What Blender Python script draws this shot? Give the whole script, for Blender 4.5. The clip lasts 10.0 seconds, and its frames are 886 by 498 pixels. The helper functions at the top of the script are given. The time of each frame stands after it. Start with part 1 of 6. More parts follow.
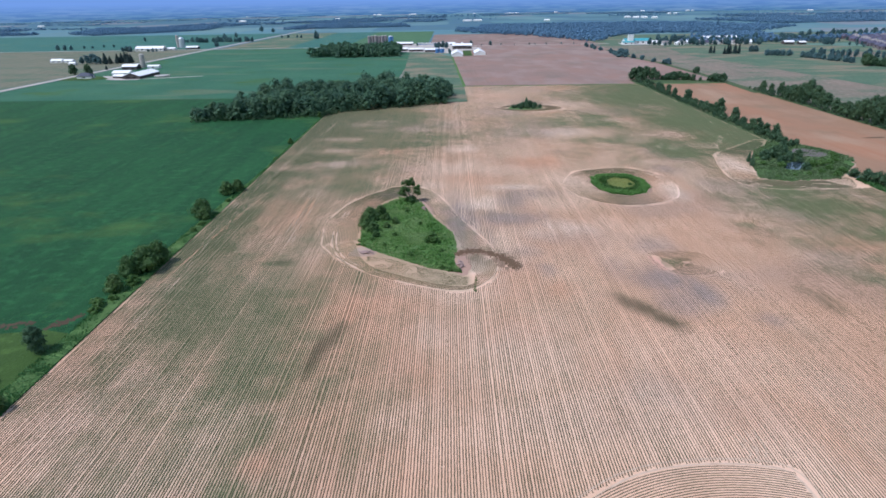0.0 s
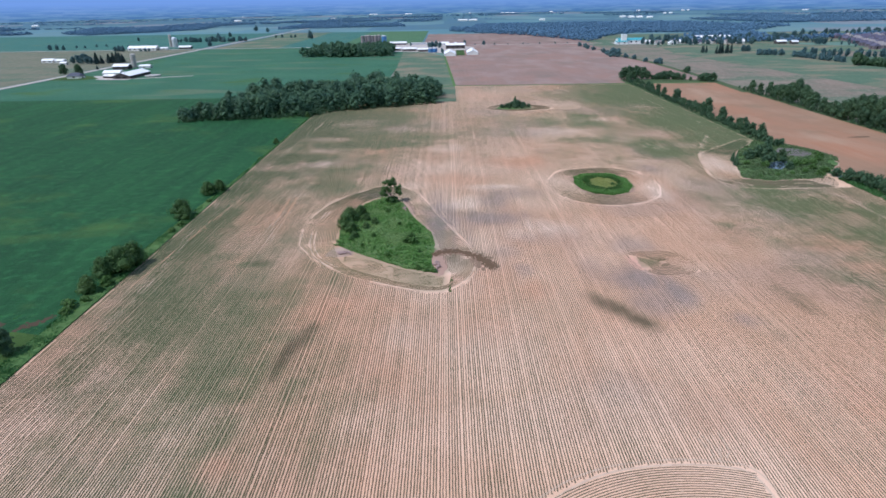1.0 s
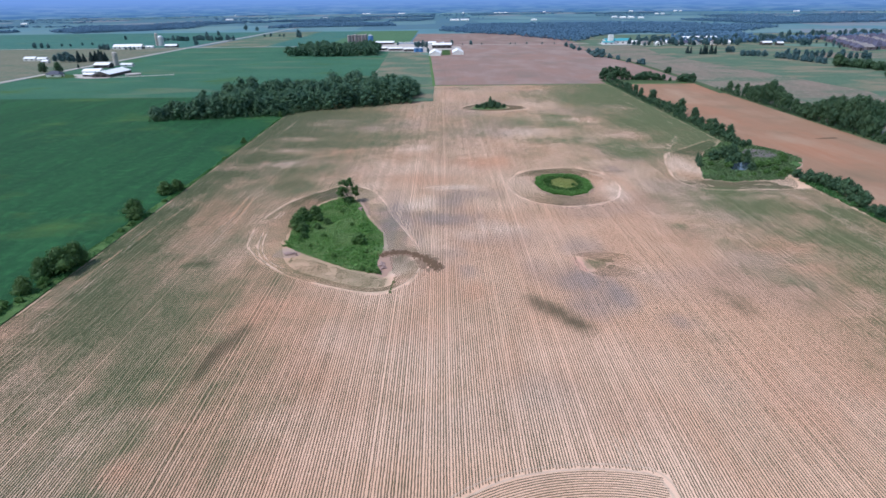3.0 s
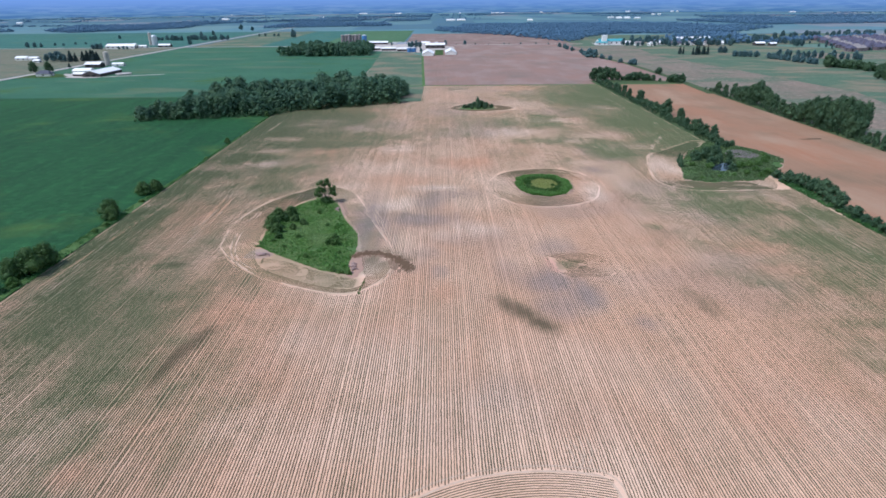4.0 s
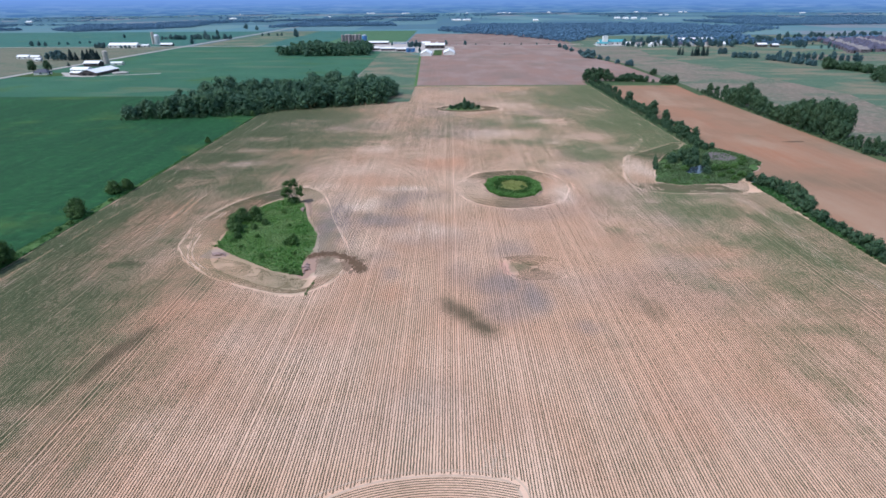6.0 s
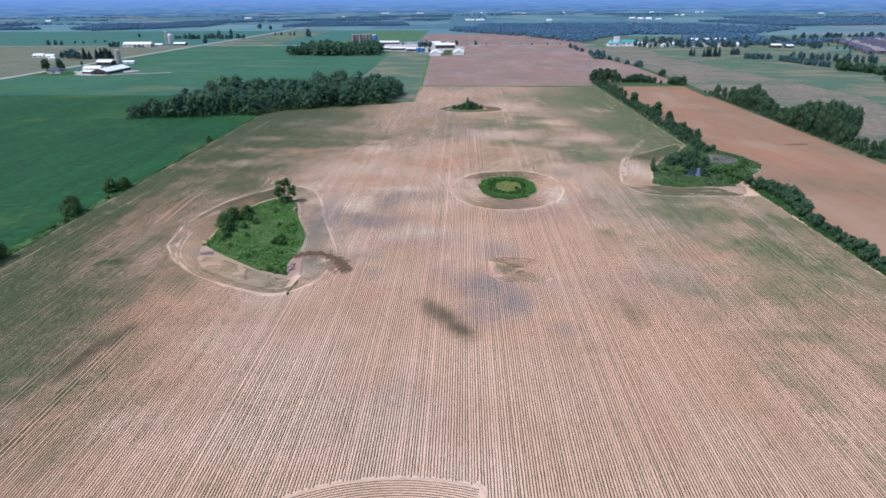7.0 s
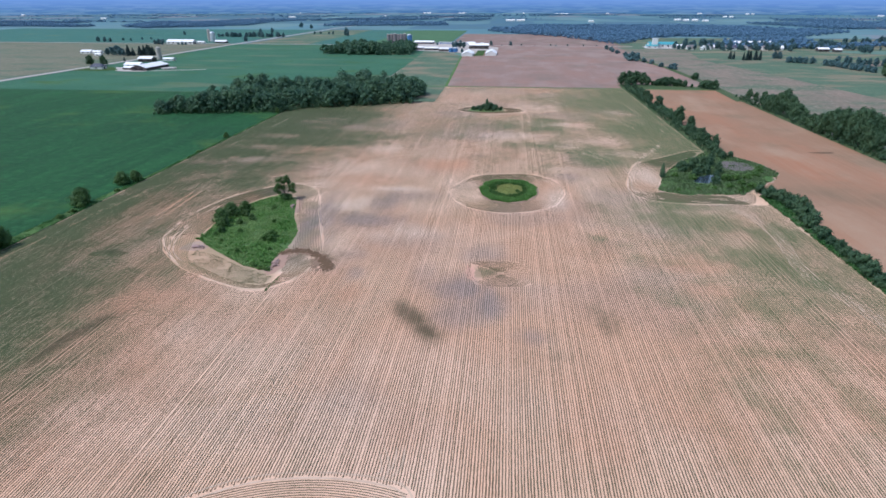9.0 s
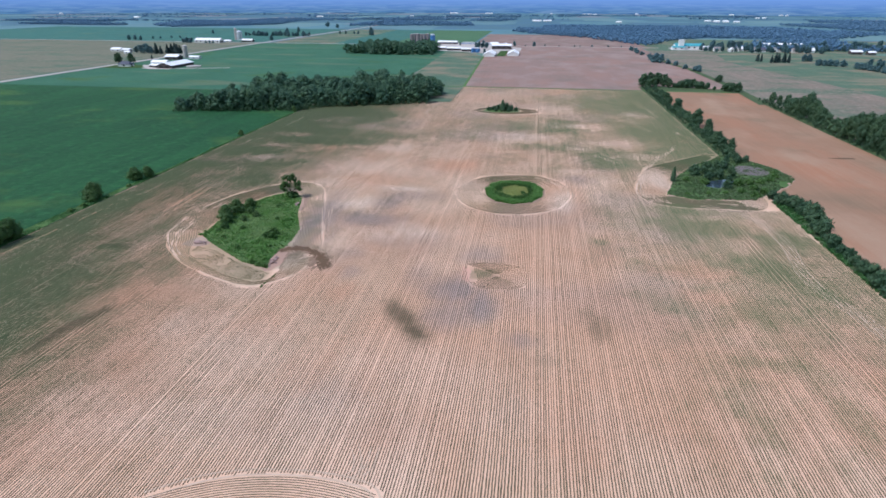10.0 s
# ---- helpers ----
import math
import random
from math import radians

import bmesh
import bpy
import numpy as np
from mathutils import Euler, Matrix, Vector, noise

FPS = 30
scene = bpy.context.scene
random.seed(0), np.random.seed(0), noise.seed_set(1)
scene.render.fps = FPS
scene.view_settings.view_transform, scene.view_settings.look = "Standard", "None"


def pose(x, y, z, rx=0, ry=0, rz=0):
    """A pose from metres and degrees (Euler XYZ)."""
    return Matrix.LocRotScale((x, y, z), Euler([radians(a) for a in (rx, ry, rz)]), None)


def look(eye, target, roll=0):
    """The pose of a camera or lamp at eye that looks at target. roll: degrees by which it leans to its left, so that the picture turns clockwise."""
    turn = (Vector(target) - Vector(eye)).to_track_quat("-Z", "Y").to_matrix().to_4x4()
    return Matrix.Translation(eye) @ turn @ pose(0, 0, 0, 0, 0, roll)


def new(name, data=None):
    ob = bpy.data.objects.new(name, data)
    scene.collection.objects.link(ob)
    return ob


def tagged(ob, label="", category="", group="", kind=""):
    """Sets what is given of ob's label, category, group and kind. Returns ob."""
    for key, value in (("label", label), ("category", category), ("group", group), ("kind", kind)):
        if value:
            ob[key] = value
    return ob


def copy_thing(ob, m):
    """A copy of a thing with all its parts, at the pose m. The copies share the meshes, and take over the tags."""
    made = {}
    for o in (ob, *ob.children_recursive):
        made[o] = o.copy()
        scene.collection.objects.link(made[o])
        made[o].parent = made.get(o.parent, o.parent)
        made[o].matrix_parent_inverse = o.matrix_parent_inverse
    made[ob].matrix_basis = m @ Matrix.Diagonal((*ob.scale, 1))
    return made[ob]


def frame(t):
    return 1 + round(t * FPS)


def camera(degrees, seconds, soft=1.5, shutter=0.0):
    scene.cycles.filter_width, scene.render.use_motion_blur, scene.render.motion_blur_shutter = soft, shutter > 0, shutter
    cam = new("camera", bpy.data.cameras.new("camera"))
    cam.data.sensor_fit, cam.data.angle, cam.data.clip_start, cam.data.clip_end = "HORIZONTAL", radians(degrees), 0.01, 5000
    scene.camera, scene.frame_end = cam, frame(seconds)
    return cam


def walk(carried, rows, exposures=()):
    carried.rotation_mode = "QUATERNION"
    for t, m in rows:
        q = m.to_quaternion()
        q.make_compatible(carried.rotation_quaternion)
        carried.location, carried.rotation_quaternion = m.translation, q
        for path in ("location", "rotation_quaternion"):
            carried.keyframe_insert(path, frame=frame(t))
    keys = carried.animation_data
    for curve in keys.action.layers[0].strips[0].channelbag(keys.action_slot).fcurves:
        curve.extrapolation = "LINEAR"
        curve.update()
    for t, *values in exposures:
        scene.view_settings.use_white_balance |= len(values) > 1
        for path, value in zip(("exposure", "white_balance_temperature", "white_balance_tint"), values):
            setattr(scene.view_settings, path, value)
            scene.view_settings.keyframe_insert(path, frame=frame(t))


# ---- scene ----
cam = camera(74.0, 10.0, soft=1.66)
PATH = [
    (0, (-0.66, -0.533, 82.021), (-0.687, 1.311, 81.246), -0.9),
    (0.5, (2.558, -0.175, 81.97), (2.536, 1.668, 81.195), -0.9),
    (1, (6.358, 0.126, 81.895), (6.34, 1.969, 81.119), -0.9),
    (1.5, (10.389, 0.52, 81.812), (10.376, 2.363, 81.034), -0.8),
    (2, (14.483, 0.917, 81.7), (14.475, 2.76, 80.922), -0.8),
    (2.5, (18.754, 1.258, 81.61), (18.749, 3.101, 80.833), -0.7),
    (4, (31.929, 2.055, 81.507), (31.934, 3.898, 80.73), -0.5),
    (4.5, (36.508, 2.111, 81.509), (36.513, 3.954, 80.732), -0.4),
    (5, (41.04, 2.19, 81.574), (41.042, 4.033, 80.797), -0.4),
    (5.5, (45.602, 2.368, 81.69), (45.596, 4.211, 80.913), -0.4),
    (7, (59.724, 3.401, 81.929), (59.658, 5.242, 81.152), -0.3),
    (7.5, (64.153, 3.934, 82.03), (64.063, 5.774, 81.253), -0.3),
    (8, (68.812, 4.398, 82.107), (68.693, 6.237, 81.33), -0.2),
    (8.5, (73.313, 4.803, 82.137), (73.163, 6.64, 81.36), -0.1),
    (9, (77.965, 5.492, 82.167), (77.773, 7.325, 81.39), 0.0),
    (9.5, (82.394, 6.25, 82.196), (82.161, 8.078, 81.419), 0.1),
    (10, (86.834, 7.105, 82.194), (86.563, 8.928, 81.417), 0.2),
]
walk(cam, [(t, look(eye, target, roll)) for t, eye, target, roll in PATH], [(0, 0.0, 5880, 15), (10, 0.0, 5880, 15)])

# ---- light ----
SUN_AZ, SUN_EL = 243.0, 57.0   # degrees clockwise from +y, degrees above the horizon
world = bpy.data.worlds.new("world")
scene.world = world
world.use_nodes = True
wn = world.node_tree.nodes
sky = wn.new("ShaderNodeTexSky")
sky.sky_type, sky.sun_disc = "NISHITA", False
sky.sun_elevation, sky.sun_rotation = radians(SUN_EL), radians(SUN_AZ)
sky.air_density, sky.dust_density, sky.ozone_density = 1.6, 1.5, 2.0
wn["Background"].inputs["Strength"].default_value = 0.15
world.node_tree.links.new(sky.outputs[0], wn["Background"].inputs["Color"])
sun_data = bpy.data.lights.new("sun", "SUN")
sun_data.energy, sun_data.angle, sun_data.color = 3.2, radians(0.6), (1.0, 0.97, 0.93)
sun = new("sun", sun_data)
a, e = radians(SUN_AZ), radians(SUN_EL)
sun_way = Vector((math.sin(a) * math.cos(e), math.cos(a) * math.cos(e), math.sin(e)))
sun.matrix_world = look(sun_way * 400, (0, 0, 0))


# ---- materials ----
def material(name, rough=0.9, spec=0.2):
    m = bpy.data.materials.new(name)
    m.use_nodes = True
    b = m.node_tree.nodes["Principled BSDF"]
    b.inputs["Roughness"].default_value = rough
    b.inputs["Specular IOR Level"].default_value = spec
    return m, m.node_tree, b


def node(nt, kind, **values):
    n = nt.nodes.new(kind)
    for key, v in values.items():
        if key == "op":
            n.operation = v
        elif key == "mode":
            n.blend_type = v
        else:
            n.inputs[key].default_value = v
    return n


def mixer(nt, fac, a, b, mode="MIX"):
    n = nt.nodes.new("ShaderNodeMix")
    n.data_type, n.blend_type = "RGBA", mode
    for value, slot in ((fac, 0), (a, 6), (b, 7)):
        if isinstance(value, bpy.types.NodeSocket):
            nt.links.new(value, n.inputs[slot])
        elif slot == 0:
            n.inputs[0].default_value = value
        else:
            n.inputs[slot].default_value = (*value, 1)
    return n.outputs[2]


def where(nt, stretch=(1, 1, 1), turn=0.0):
    """World position in metres, stretched and turned about z."""
    g = nt.nodes.new("ShaderNodeNewGeometry")
    m = nt.nodes.new("ShaderNodeMapping")
    m.inputs["Scale"].default_value = stretch
    m.inputs["Rotation"].default_value = (0, 0, radians(turn))
    nt.links.new(g.outputs["Position"], m.inputs["Vector"])
    return m.outputs[0]


def grain(nt, vec, scale, detail=4.0, lo=0.35, hi=0.65, rough=0.55):
    n = nt.nodes.new("ShaderNodeTexNoise")
    n.inputs["Scale"].default_value, n.inputs["Detail"].default_value = scale, detail
    n.inputs["Roughness"].default_value = rough
    nt.links.new(vec, n.inputs["Vector"])
    r = nt.nodes.new("ShaderNodeMapRange")
    r.inputs["From Min"].default_value, r.inputs["From Max"].default_value = lo, hi
    nt.links.new(n.outputs[0], r.inputs["Value"])
    return r.outputs[0]


def relief(nt, b, height, strength=0.4, distance=0.05):
    n = nt.nodes.new("ShaderNodeBump")
    n.inputs["Strength"].default_value, n.inputs["Distance"].default_value = strength, distance
    nt.links.new(height, n.inputs["Height"])
    nt.links.new(n.outputs[0], b.inputs["Normal"])


def attribute(nt, name):
    n = nt.nodes.new("ShaderNodeAttribute")
    n.attribute_name = name
    return n.outputs["Fac"]


def mat_crop(name, c1, c2, c3, turn=0.0, lines=0.5, tan=None, tan_lo=0.6, north=None):
    """A closed green crop with long faint passes and paler thin stands."""
    m, nt, b = material(name, 0.85, 0.14)
    v = where(nt)
    col = mixer(nt, grain(nt, v, 0.012, 3), c1, c2)
    streak = grain(nt, where(nt, (0.16, 0.012, 1), turn), 1.0, 4, 0.35, 0.65)
    col = mixer(nt, mult(nt, streak, lines), col, c3)
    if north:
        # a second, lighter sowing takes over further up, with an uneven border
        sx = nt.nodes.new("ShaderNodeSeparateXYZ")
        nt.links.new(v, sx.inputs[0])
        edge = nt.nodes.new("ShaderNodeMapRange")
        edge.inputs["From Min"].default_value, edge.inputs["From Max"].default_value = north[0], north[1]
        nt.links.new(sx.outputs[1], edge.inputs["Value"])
        # besides the sowing's own green, these colours hold painted blue haze
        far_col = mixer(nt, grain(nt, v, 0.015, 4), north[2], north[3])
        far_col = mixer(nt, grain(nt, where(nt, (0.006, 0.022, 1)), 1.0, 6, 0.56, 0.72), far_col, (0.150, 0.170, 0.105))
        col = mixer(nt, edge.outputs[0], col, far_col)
    if tan:
        col = mixer(nt, grain(nt, where(nt, (0.016, 0.028, 1), turn), 1.0, 6, tan_lo, tan_lo + 0.16), col, tan)
    fine = grain(nt, v, 1.3, 3, 0.2, 0.8)
    col = mixer(nt, mult(nt, fine, 0.35), col, tuple(0.45 * x for x in c1))
    col = mixer(nt, mult(nt, grain(nt, v, 0.22, 5, 0.5, 0.68, 0.65), 0.4), col, tuple(1.7 * x for x in c2))
    nt.links.new(col, b.inputs["Base Color"])
    relief(nt, b, fine, 0.6, 0.3)
    return m


def mult(nt, value, k):
    n = nt.nodes.new("ShaderNodeMath")
    n.operation = "MULTIPLY"
    nt.links.new(value, n.inputs[0])
    n.inputs[1].default_value = k
    return n.outputs[0]


def mat_soil(name, base, pale, red, dark, lines=0.0, turn=0.0):
    """Bare tilled soil; lines: how strongly the drilled lines show."""
    m, nt, b = material(name, 0.95, 0.1)
    v = where(nt)
    col = mixer(nt, grain(nt, where(nt, (0.02, 0.008, 1), turn), 1.0, 5, 0.4, 0.62), base, red)
    col = mixer(nt, grain(nt, where(nt, (0.03, 0.012, 1), turn), 1.0, 4, 0.47, 0.66), col, pale)
    col = mixer(nt, mult(nt, grain(nt, v, 0.02, 5, 0.5, 0.7), 0.7), col, dark)
    if lines:
        s = grain(nt, where(nt, (1.3, 0.01, 1), turn), 1.0, 1, 0.3, 0.7)
        col = mixer(nt, mult(nt, s, lines), col, pale)
    fine = grain(nt, v, 2.2, 4, 0.25, 0.75)
    col = mixer(nt, mult(nt, fine, 0.25), col, tuple(0.6 * x for x in base))
    nt.links.new(col, b.inputs["Base Color"])
    relief(nt, b, fine, 0.5, 0.08)
    return m


def mat_field():
    """The planted field: soil whose wet, pale and red places are mapped on the mesh."""
    m, nt, b = material("planted_soil", 0.95, 0.1)
    v = where(nt)
    col = mixer(nt, grain(nt, v, 0.05, 5, 0.35, 0.65), (0.610, 0.380, 0.252), (0.700, 0.450, 0.308))
    crumb = grain(nt, v, 3.0, 5, 0.25, 0.75, 0.7)
    col = mixer(nt, mult(nt, crumb, 0.25), col, (0.26, 0.175, 0.120))
    straw = grain(nt, where(nt, (7.0, 1.6, 1)), 1.0, 3, 0.45, 0.75)
    col = mixer(nt, mult(nt, straw, 0.35), col, (0.74, 0.575, 0.44))
    col = mixer(nt, mult(nt, attribute(nt, "red"), 0.95), col, (0.560, 0.290, 0.175))
    col = mixer(nt, mult(nt, attribute(nt, "pale"), 0.7), col, (0.80, 0.63, 0.50))
    col = mixer(nt, mult(nt, attribute(nt, "grey"), 0.85), col, (0.255, 0.215, 0.200))
    col = mixer(nt, attribute(nt, "weed"), col, (0.185, 0.175, 0.100))
    col = mixer(nt, attribute(nt, "wet"), col, (0.085, 0.066, 0.042))
    nt.links.new(col, b.inputs["Base Color"])
    relief(nt, b, crumb, 0.5, 0.06)
    return m


def mat_leaf(name, c1, c2, c3, rough=0.6):
    m, nt, b = material(name, rough, 0.3)
    v = where(nt)
    g = nt.nodes.new("ShaderNodeNewGeometry")
    o = nt.nodes.new("ShaderNodeObjectInfo")
    col = mixer(nt, grain(nt, v, 0.09, 2, 0.35, 0.65), c1, c2)
    col = mixer(nt, mult(nt, g.outputs["Random Per Island"], 0.6), col, c3)
    col = mixer(nt, mult(nt, o.outputs["Random"], 0.35), col, c1)
    nt.links.new(col, b.inputs["Base Color"])
    t = nt.nodes.new("ShaderNodeBsdfTranslucent")
    nt.links.new(col, t.inputs["Color"])
    mx = nt.nodes.new("ShaderNodeMixShader")
    mx.inputs[0].default_value = 0.35
    nt.links.new(b.outputs[0], mx.inputs[1])
    nt.links.new(t.outputs[0], mx.inputs[2])
    nt.links.new(mx.outputs[0], nt.nodes["Material Output"].inputs["Surface"])
    return m


def mat_plain(name, c, dirt, rough=0.7, scale=0.6, amount=0.4, metal=0.0):
    m, nt, b = material(name, rough, 0.4)
    v = where(nt)
    col = mixer(nt, mult(nt, grain(nt, v, scale, 5, 0.4, 0.7), amount), c, dirt)
    nt.links.new(col, b.inputs["Base Color"])
    b.inputs["Metallic"].default_value = metal
    relief(nt, b, grain(nt, v, scale * 6, 3), 0.15, 0.02)
    return m


def mat_country(name="hazy_far_farmland", blue=1.0):
    """Far farmland: a patchwork of crops; blue sets how much haze is painted in."""
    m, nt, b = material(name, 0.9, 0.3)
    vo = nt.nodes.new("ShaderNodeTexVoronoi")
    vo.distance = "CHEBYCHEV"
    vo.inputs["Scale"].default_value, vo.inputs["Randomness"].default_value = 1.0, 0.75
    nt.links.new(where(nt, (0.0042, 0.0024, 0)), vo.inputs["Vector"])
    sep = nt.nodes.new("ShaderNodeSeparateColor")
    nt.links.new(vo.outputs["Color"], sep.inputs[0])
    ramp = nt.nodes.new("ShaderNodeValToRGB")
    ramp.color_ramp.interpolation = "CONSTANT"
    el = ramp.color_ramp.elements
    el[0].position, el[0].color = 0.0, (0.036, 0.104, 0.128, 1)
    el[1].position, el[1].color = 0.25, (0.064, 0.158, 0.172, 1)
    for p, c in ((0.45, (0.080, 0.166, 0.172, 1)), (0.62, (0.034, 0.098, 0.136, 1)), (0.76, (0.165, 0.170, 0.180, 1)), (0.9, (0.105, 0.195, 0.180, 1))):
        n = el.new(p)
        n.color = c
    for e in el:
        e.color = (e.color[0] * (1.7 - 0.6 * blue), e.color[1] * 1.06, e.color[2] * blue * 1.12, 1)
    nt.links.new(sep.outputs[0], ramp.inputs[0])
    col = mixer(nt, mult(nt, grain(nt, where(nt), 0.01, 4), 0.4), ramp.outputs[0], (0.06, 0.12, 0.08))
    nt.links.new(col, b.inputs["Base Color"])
    # blue-tinted sheen imitates haze over ground seen at a flat angle
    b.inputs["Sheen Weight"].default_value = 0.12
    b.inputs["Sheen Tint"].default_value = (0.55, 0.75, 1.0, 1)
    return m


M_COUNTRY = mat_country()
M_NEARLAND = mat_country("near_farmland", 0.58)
M_FIELD = mat_field()
M_ROW, nt, b = material("crop_leaf", 0.8, 0.2)
col = mixer(nt, grain(nt, where(nt), 0.4, 3), (0.124, 0.092, 0.052), (0.160, 0.120, 0.072))
col = mixer(nt, attribute(nt, "red"), col, (0.250, 0.130, 0.072))
col = mixer(nt, attribute(nt, "grey"), col, (0.080, 0.073, 0.072))
col = mixer(nt, attribute(nt, "stand"), col, (0.082, 0.106, 0.046))
col = mixer(nt, attribute(nt, "wet"), col, (0.066, 0.062, 0.030))
col = mixer(nt, mult(nt, grain(nt, where(nt), 2.5, 3), 0.35), col, (0.10, 0.09, 0.05))
col = mixer(nt, mult(nt, grain(nt, where(nt), 0.9, 5, 0.62, 0.68, 0.75), 0.7), col, (0.50, 0.42, 0.29))
nt.links.new(col, b.inputs["Base Color"])
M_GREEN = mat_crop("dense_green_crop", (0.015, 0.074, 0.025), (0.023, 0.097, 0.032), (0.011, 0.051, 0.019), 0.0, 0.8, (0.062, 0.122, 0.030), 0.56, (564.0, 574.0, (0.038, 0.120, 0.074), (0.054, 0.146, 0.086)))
# distant crops, both with some blue haze mixed into their greens
M_GREEN2 = mat_crop("hazy_thin_green_crop", (0.042, 0.134, 0.108), (0.056, 0.158, 0.122), (0.036, 0.114, 0.098), 0.0, 0.5, (0.100, 0.155, 0.090), 0.56)
M_MIXED = mat_crop("patchy_green_crop", (0.072, 0.138, 0.086), (0.110, 0.155, 0.098), (0.062, 0.116, 0.075), 0.0, 0.4, (0.24, 0.19, 0.13), 0.48)
M_TAN = mat_crop("dry_tan_field", (0.200, 0.158, 0.120), (0.265, 0.200, 0.155), (0.150, 0.150, 0.112), 0.0, 0.8, (0.095, 0.140, 0.090), 0.47)
M_OLIVE = mat_crop("dry_olive_field", (0.150, 0.148, 0.100), (0.195, 0.178, 0.125), (0.115, 0.138, 0.090), 0.0, 0.7, (0.085, 0.135, 0.085), 0.50)
M_REDSOIL = mat_soil("reddish_bare_soil", (0.275, 0.160, 0.100), (0.36, 0.240, 0.160), (0.34, 0.160, 0.092), (0.155, 0.122, 0.076), 0.35)
M_YELLOWGREEN = mat_crop("pale_yellow_green_crop", (0.066, 0.145, 0.070), (0.082, 0.162, 0.080), (0.055, 0.125, 0.062), 0.0, 0.5)
M_DUSKY = mat_soil("brown_red_soil", (0.240, 0.162, 0.135), (0.30, 0.222, 0.190), (0.275, 0.165, 0.130), (0.165, 0.140, 0.115), 0.3)
M_BROWN = mat_soil("brown_bare_soil", (0.225, 0.155, 0.135), (0.29, 0.215, 0.18), (0.235, 0.15, 0.125), (0.13, 0.12, 0.09), 0.3)
M_GRASS = mat_crop("rough_grass", (0.062, 0.135, 0.038), (0.090, 0.170, 0.052), (0.10, 0.145, 0.052), 20.0, 0.4, (0.13, 0.14, 0.07), 0.6)
M_VERGE = mat_crop("dull_verge_grass", (0.046, 0.086, 0.036), (0.066, 0.106, 0.044), (0.085, 0.100, 0.045), 20.0, 0.5, (0.14, 0.125, 0.07), 0.56)
M_LAWN = mat_crop("mown_lawn", (0.040, 0.085, 0.018), (0.056, 0.100, 0.024), (0.030, 0.066, 0.016), 45.0, 0.5)
M_ROAD = mat_plain("gravel_road", (0.42, 0.38, 0.34), (0.30, 0.27, 0.23), 0.95, 0.3, 0.6)
M_LEAF = mat_leaf("tree_leaf", (0.058, 0.122, 0.062), (0.098, 0.172, 0.078), (0.042, 0.096, 0.054))
# woodland green with blue added to paint in haze
M_WOODLEAF = mat_leaf("woodland_leaf", (0.060, 0.138, 0.084), (0.106, 0.196, 0.092), (0.052, 0.116, 0.082))
M_SHRUB = mat_leaf("shrub_leaf", (0.075, 0.165, 0.038), (0.115, 0.215, 0.055), (0.052, 0.115, 0.030))
M_GRASSBLADE = mat_leaf("grass_blade", (0.105, 0.245, 0.055), (0.155, 0.300, 0.075), (0.080, 0.180, 0.042))
M_BARK = mat_plain("grey_bark", (0.13, 0.105, 0.085), (0.07, 0.055, 0.045), 0.95, 2.0, 0.6)


# ---- helpers of the scene ----
def mesh_object(name, verts, faces, mat, parent=None, label=""):
    me = bpy.data.meshes.new(name)
    me.from_pydata(verts, [], faces)
    me.materials.append(mat)
    ob = new(name, me)
    if parent:
        ob.parent = parent
    if label:
        ob["label"] = label
    return ob


def part(name, bm, mat, parent, label=""):
    me = bpy.data.meshes.new(name)
    bm.to_mesh(me)
    bm.free()
    me.materials.append(mat)
    ob = new(name, me)
    ob.parent = parent
    if label:
        ob["label"] = label
    return ob


def big_mesh(name, verts, quads=None, tris=None, mat=None):
    """A mesh from numpy arrays of places and of corner numbers."""
    me = bpy.data.meshes.new(name)
    nq, nt_ = (0 if quads is None else len(quads)), (0 if tris is None else len(tris))
    loops = np.concatenate([x.ravel() for x in (quads, tris) if x is not None and len(x)]).astype(np.int32)
    starts = np.concatenate([np.arange(nq) * 4, nq * 4 + np.arange(nt_) * 3]).astype(np.int32)
    me.vertices.add(len(verts))
    me.vertices.foreach_set("co", np.asarray(verts, np.float32).ravel())
    me.loops.add(len(loops))
    me.loops.foreach_set("vertex_index", loops)
    me.polygons.add(nq + nt_)
    me.polygons.foreach_set("loop_start", starts)
    me.update(calc_edges=True)
    me.validate()
    if mat:
        me.materials.append(mat)
    return me


def value_noise(x, y, scale, seed=0):
    """Smooth noise from 0 to 1 on a lattice of that many metres."""
    u, v = x / scale + 1000.0, y / scale + 1000.0
    i, j = np.floor(u).astype(np.int64), np.floor(v).astype(np.int64)
    fu, fv = u - i, v - j
    fu, fv = fu * fu * (3 - 2 * fu), fv * fv * (3 - 2 * fv)

    def h(p, q):
        n = (p * 374761393 + q * 668265263 + seed * 1442695041) & 0x7FFFFFFF
        n = ((n ^ (n >> 13)) * 1274126177) & 0x7FFFFFFF
        return ((n ^ (n >> 16)) & 0xFFFF) / 65535.0
    top = h(i, j) * (1 - fu) + h(i + 1, j) * fu
    low = h(i, j + 1) * (1 - fu) + h(i + 1, j + 1) * fu
    return top * (1 - fv) + low * fv


def fractal(x, y, scale, seed=0, octaves=3):
    s, w, tot = 0.0, 1.0, 0.0
    for k in range(octaves):
        s = s + w * value_noise(x, y, scale / 2 ** k, seed + 7 * k)
        tot += w
        w *= 0.55
    return s / tot


def step(x, lo, hi):
    t = np.clip((x - lo) / (hi - lo), 0, 1)
    return t * t * (3 - 2 * t)


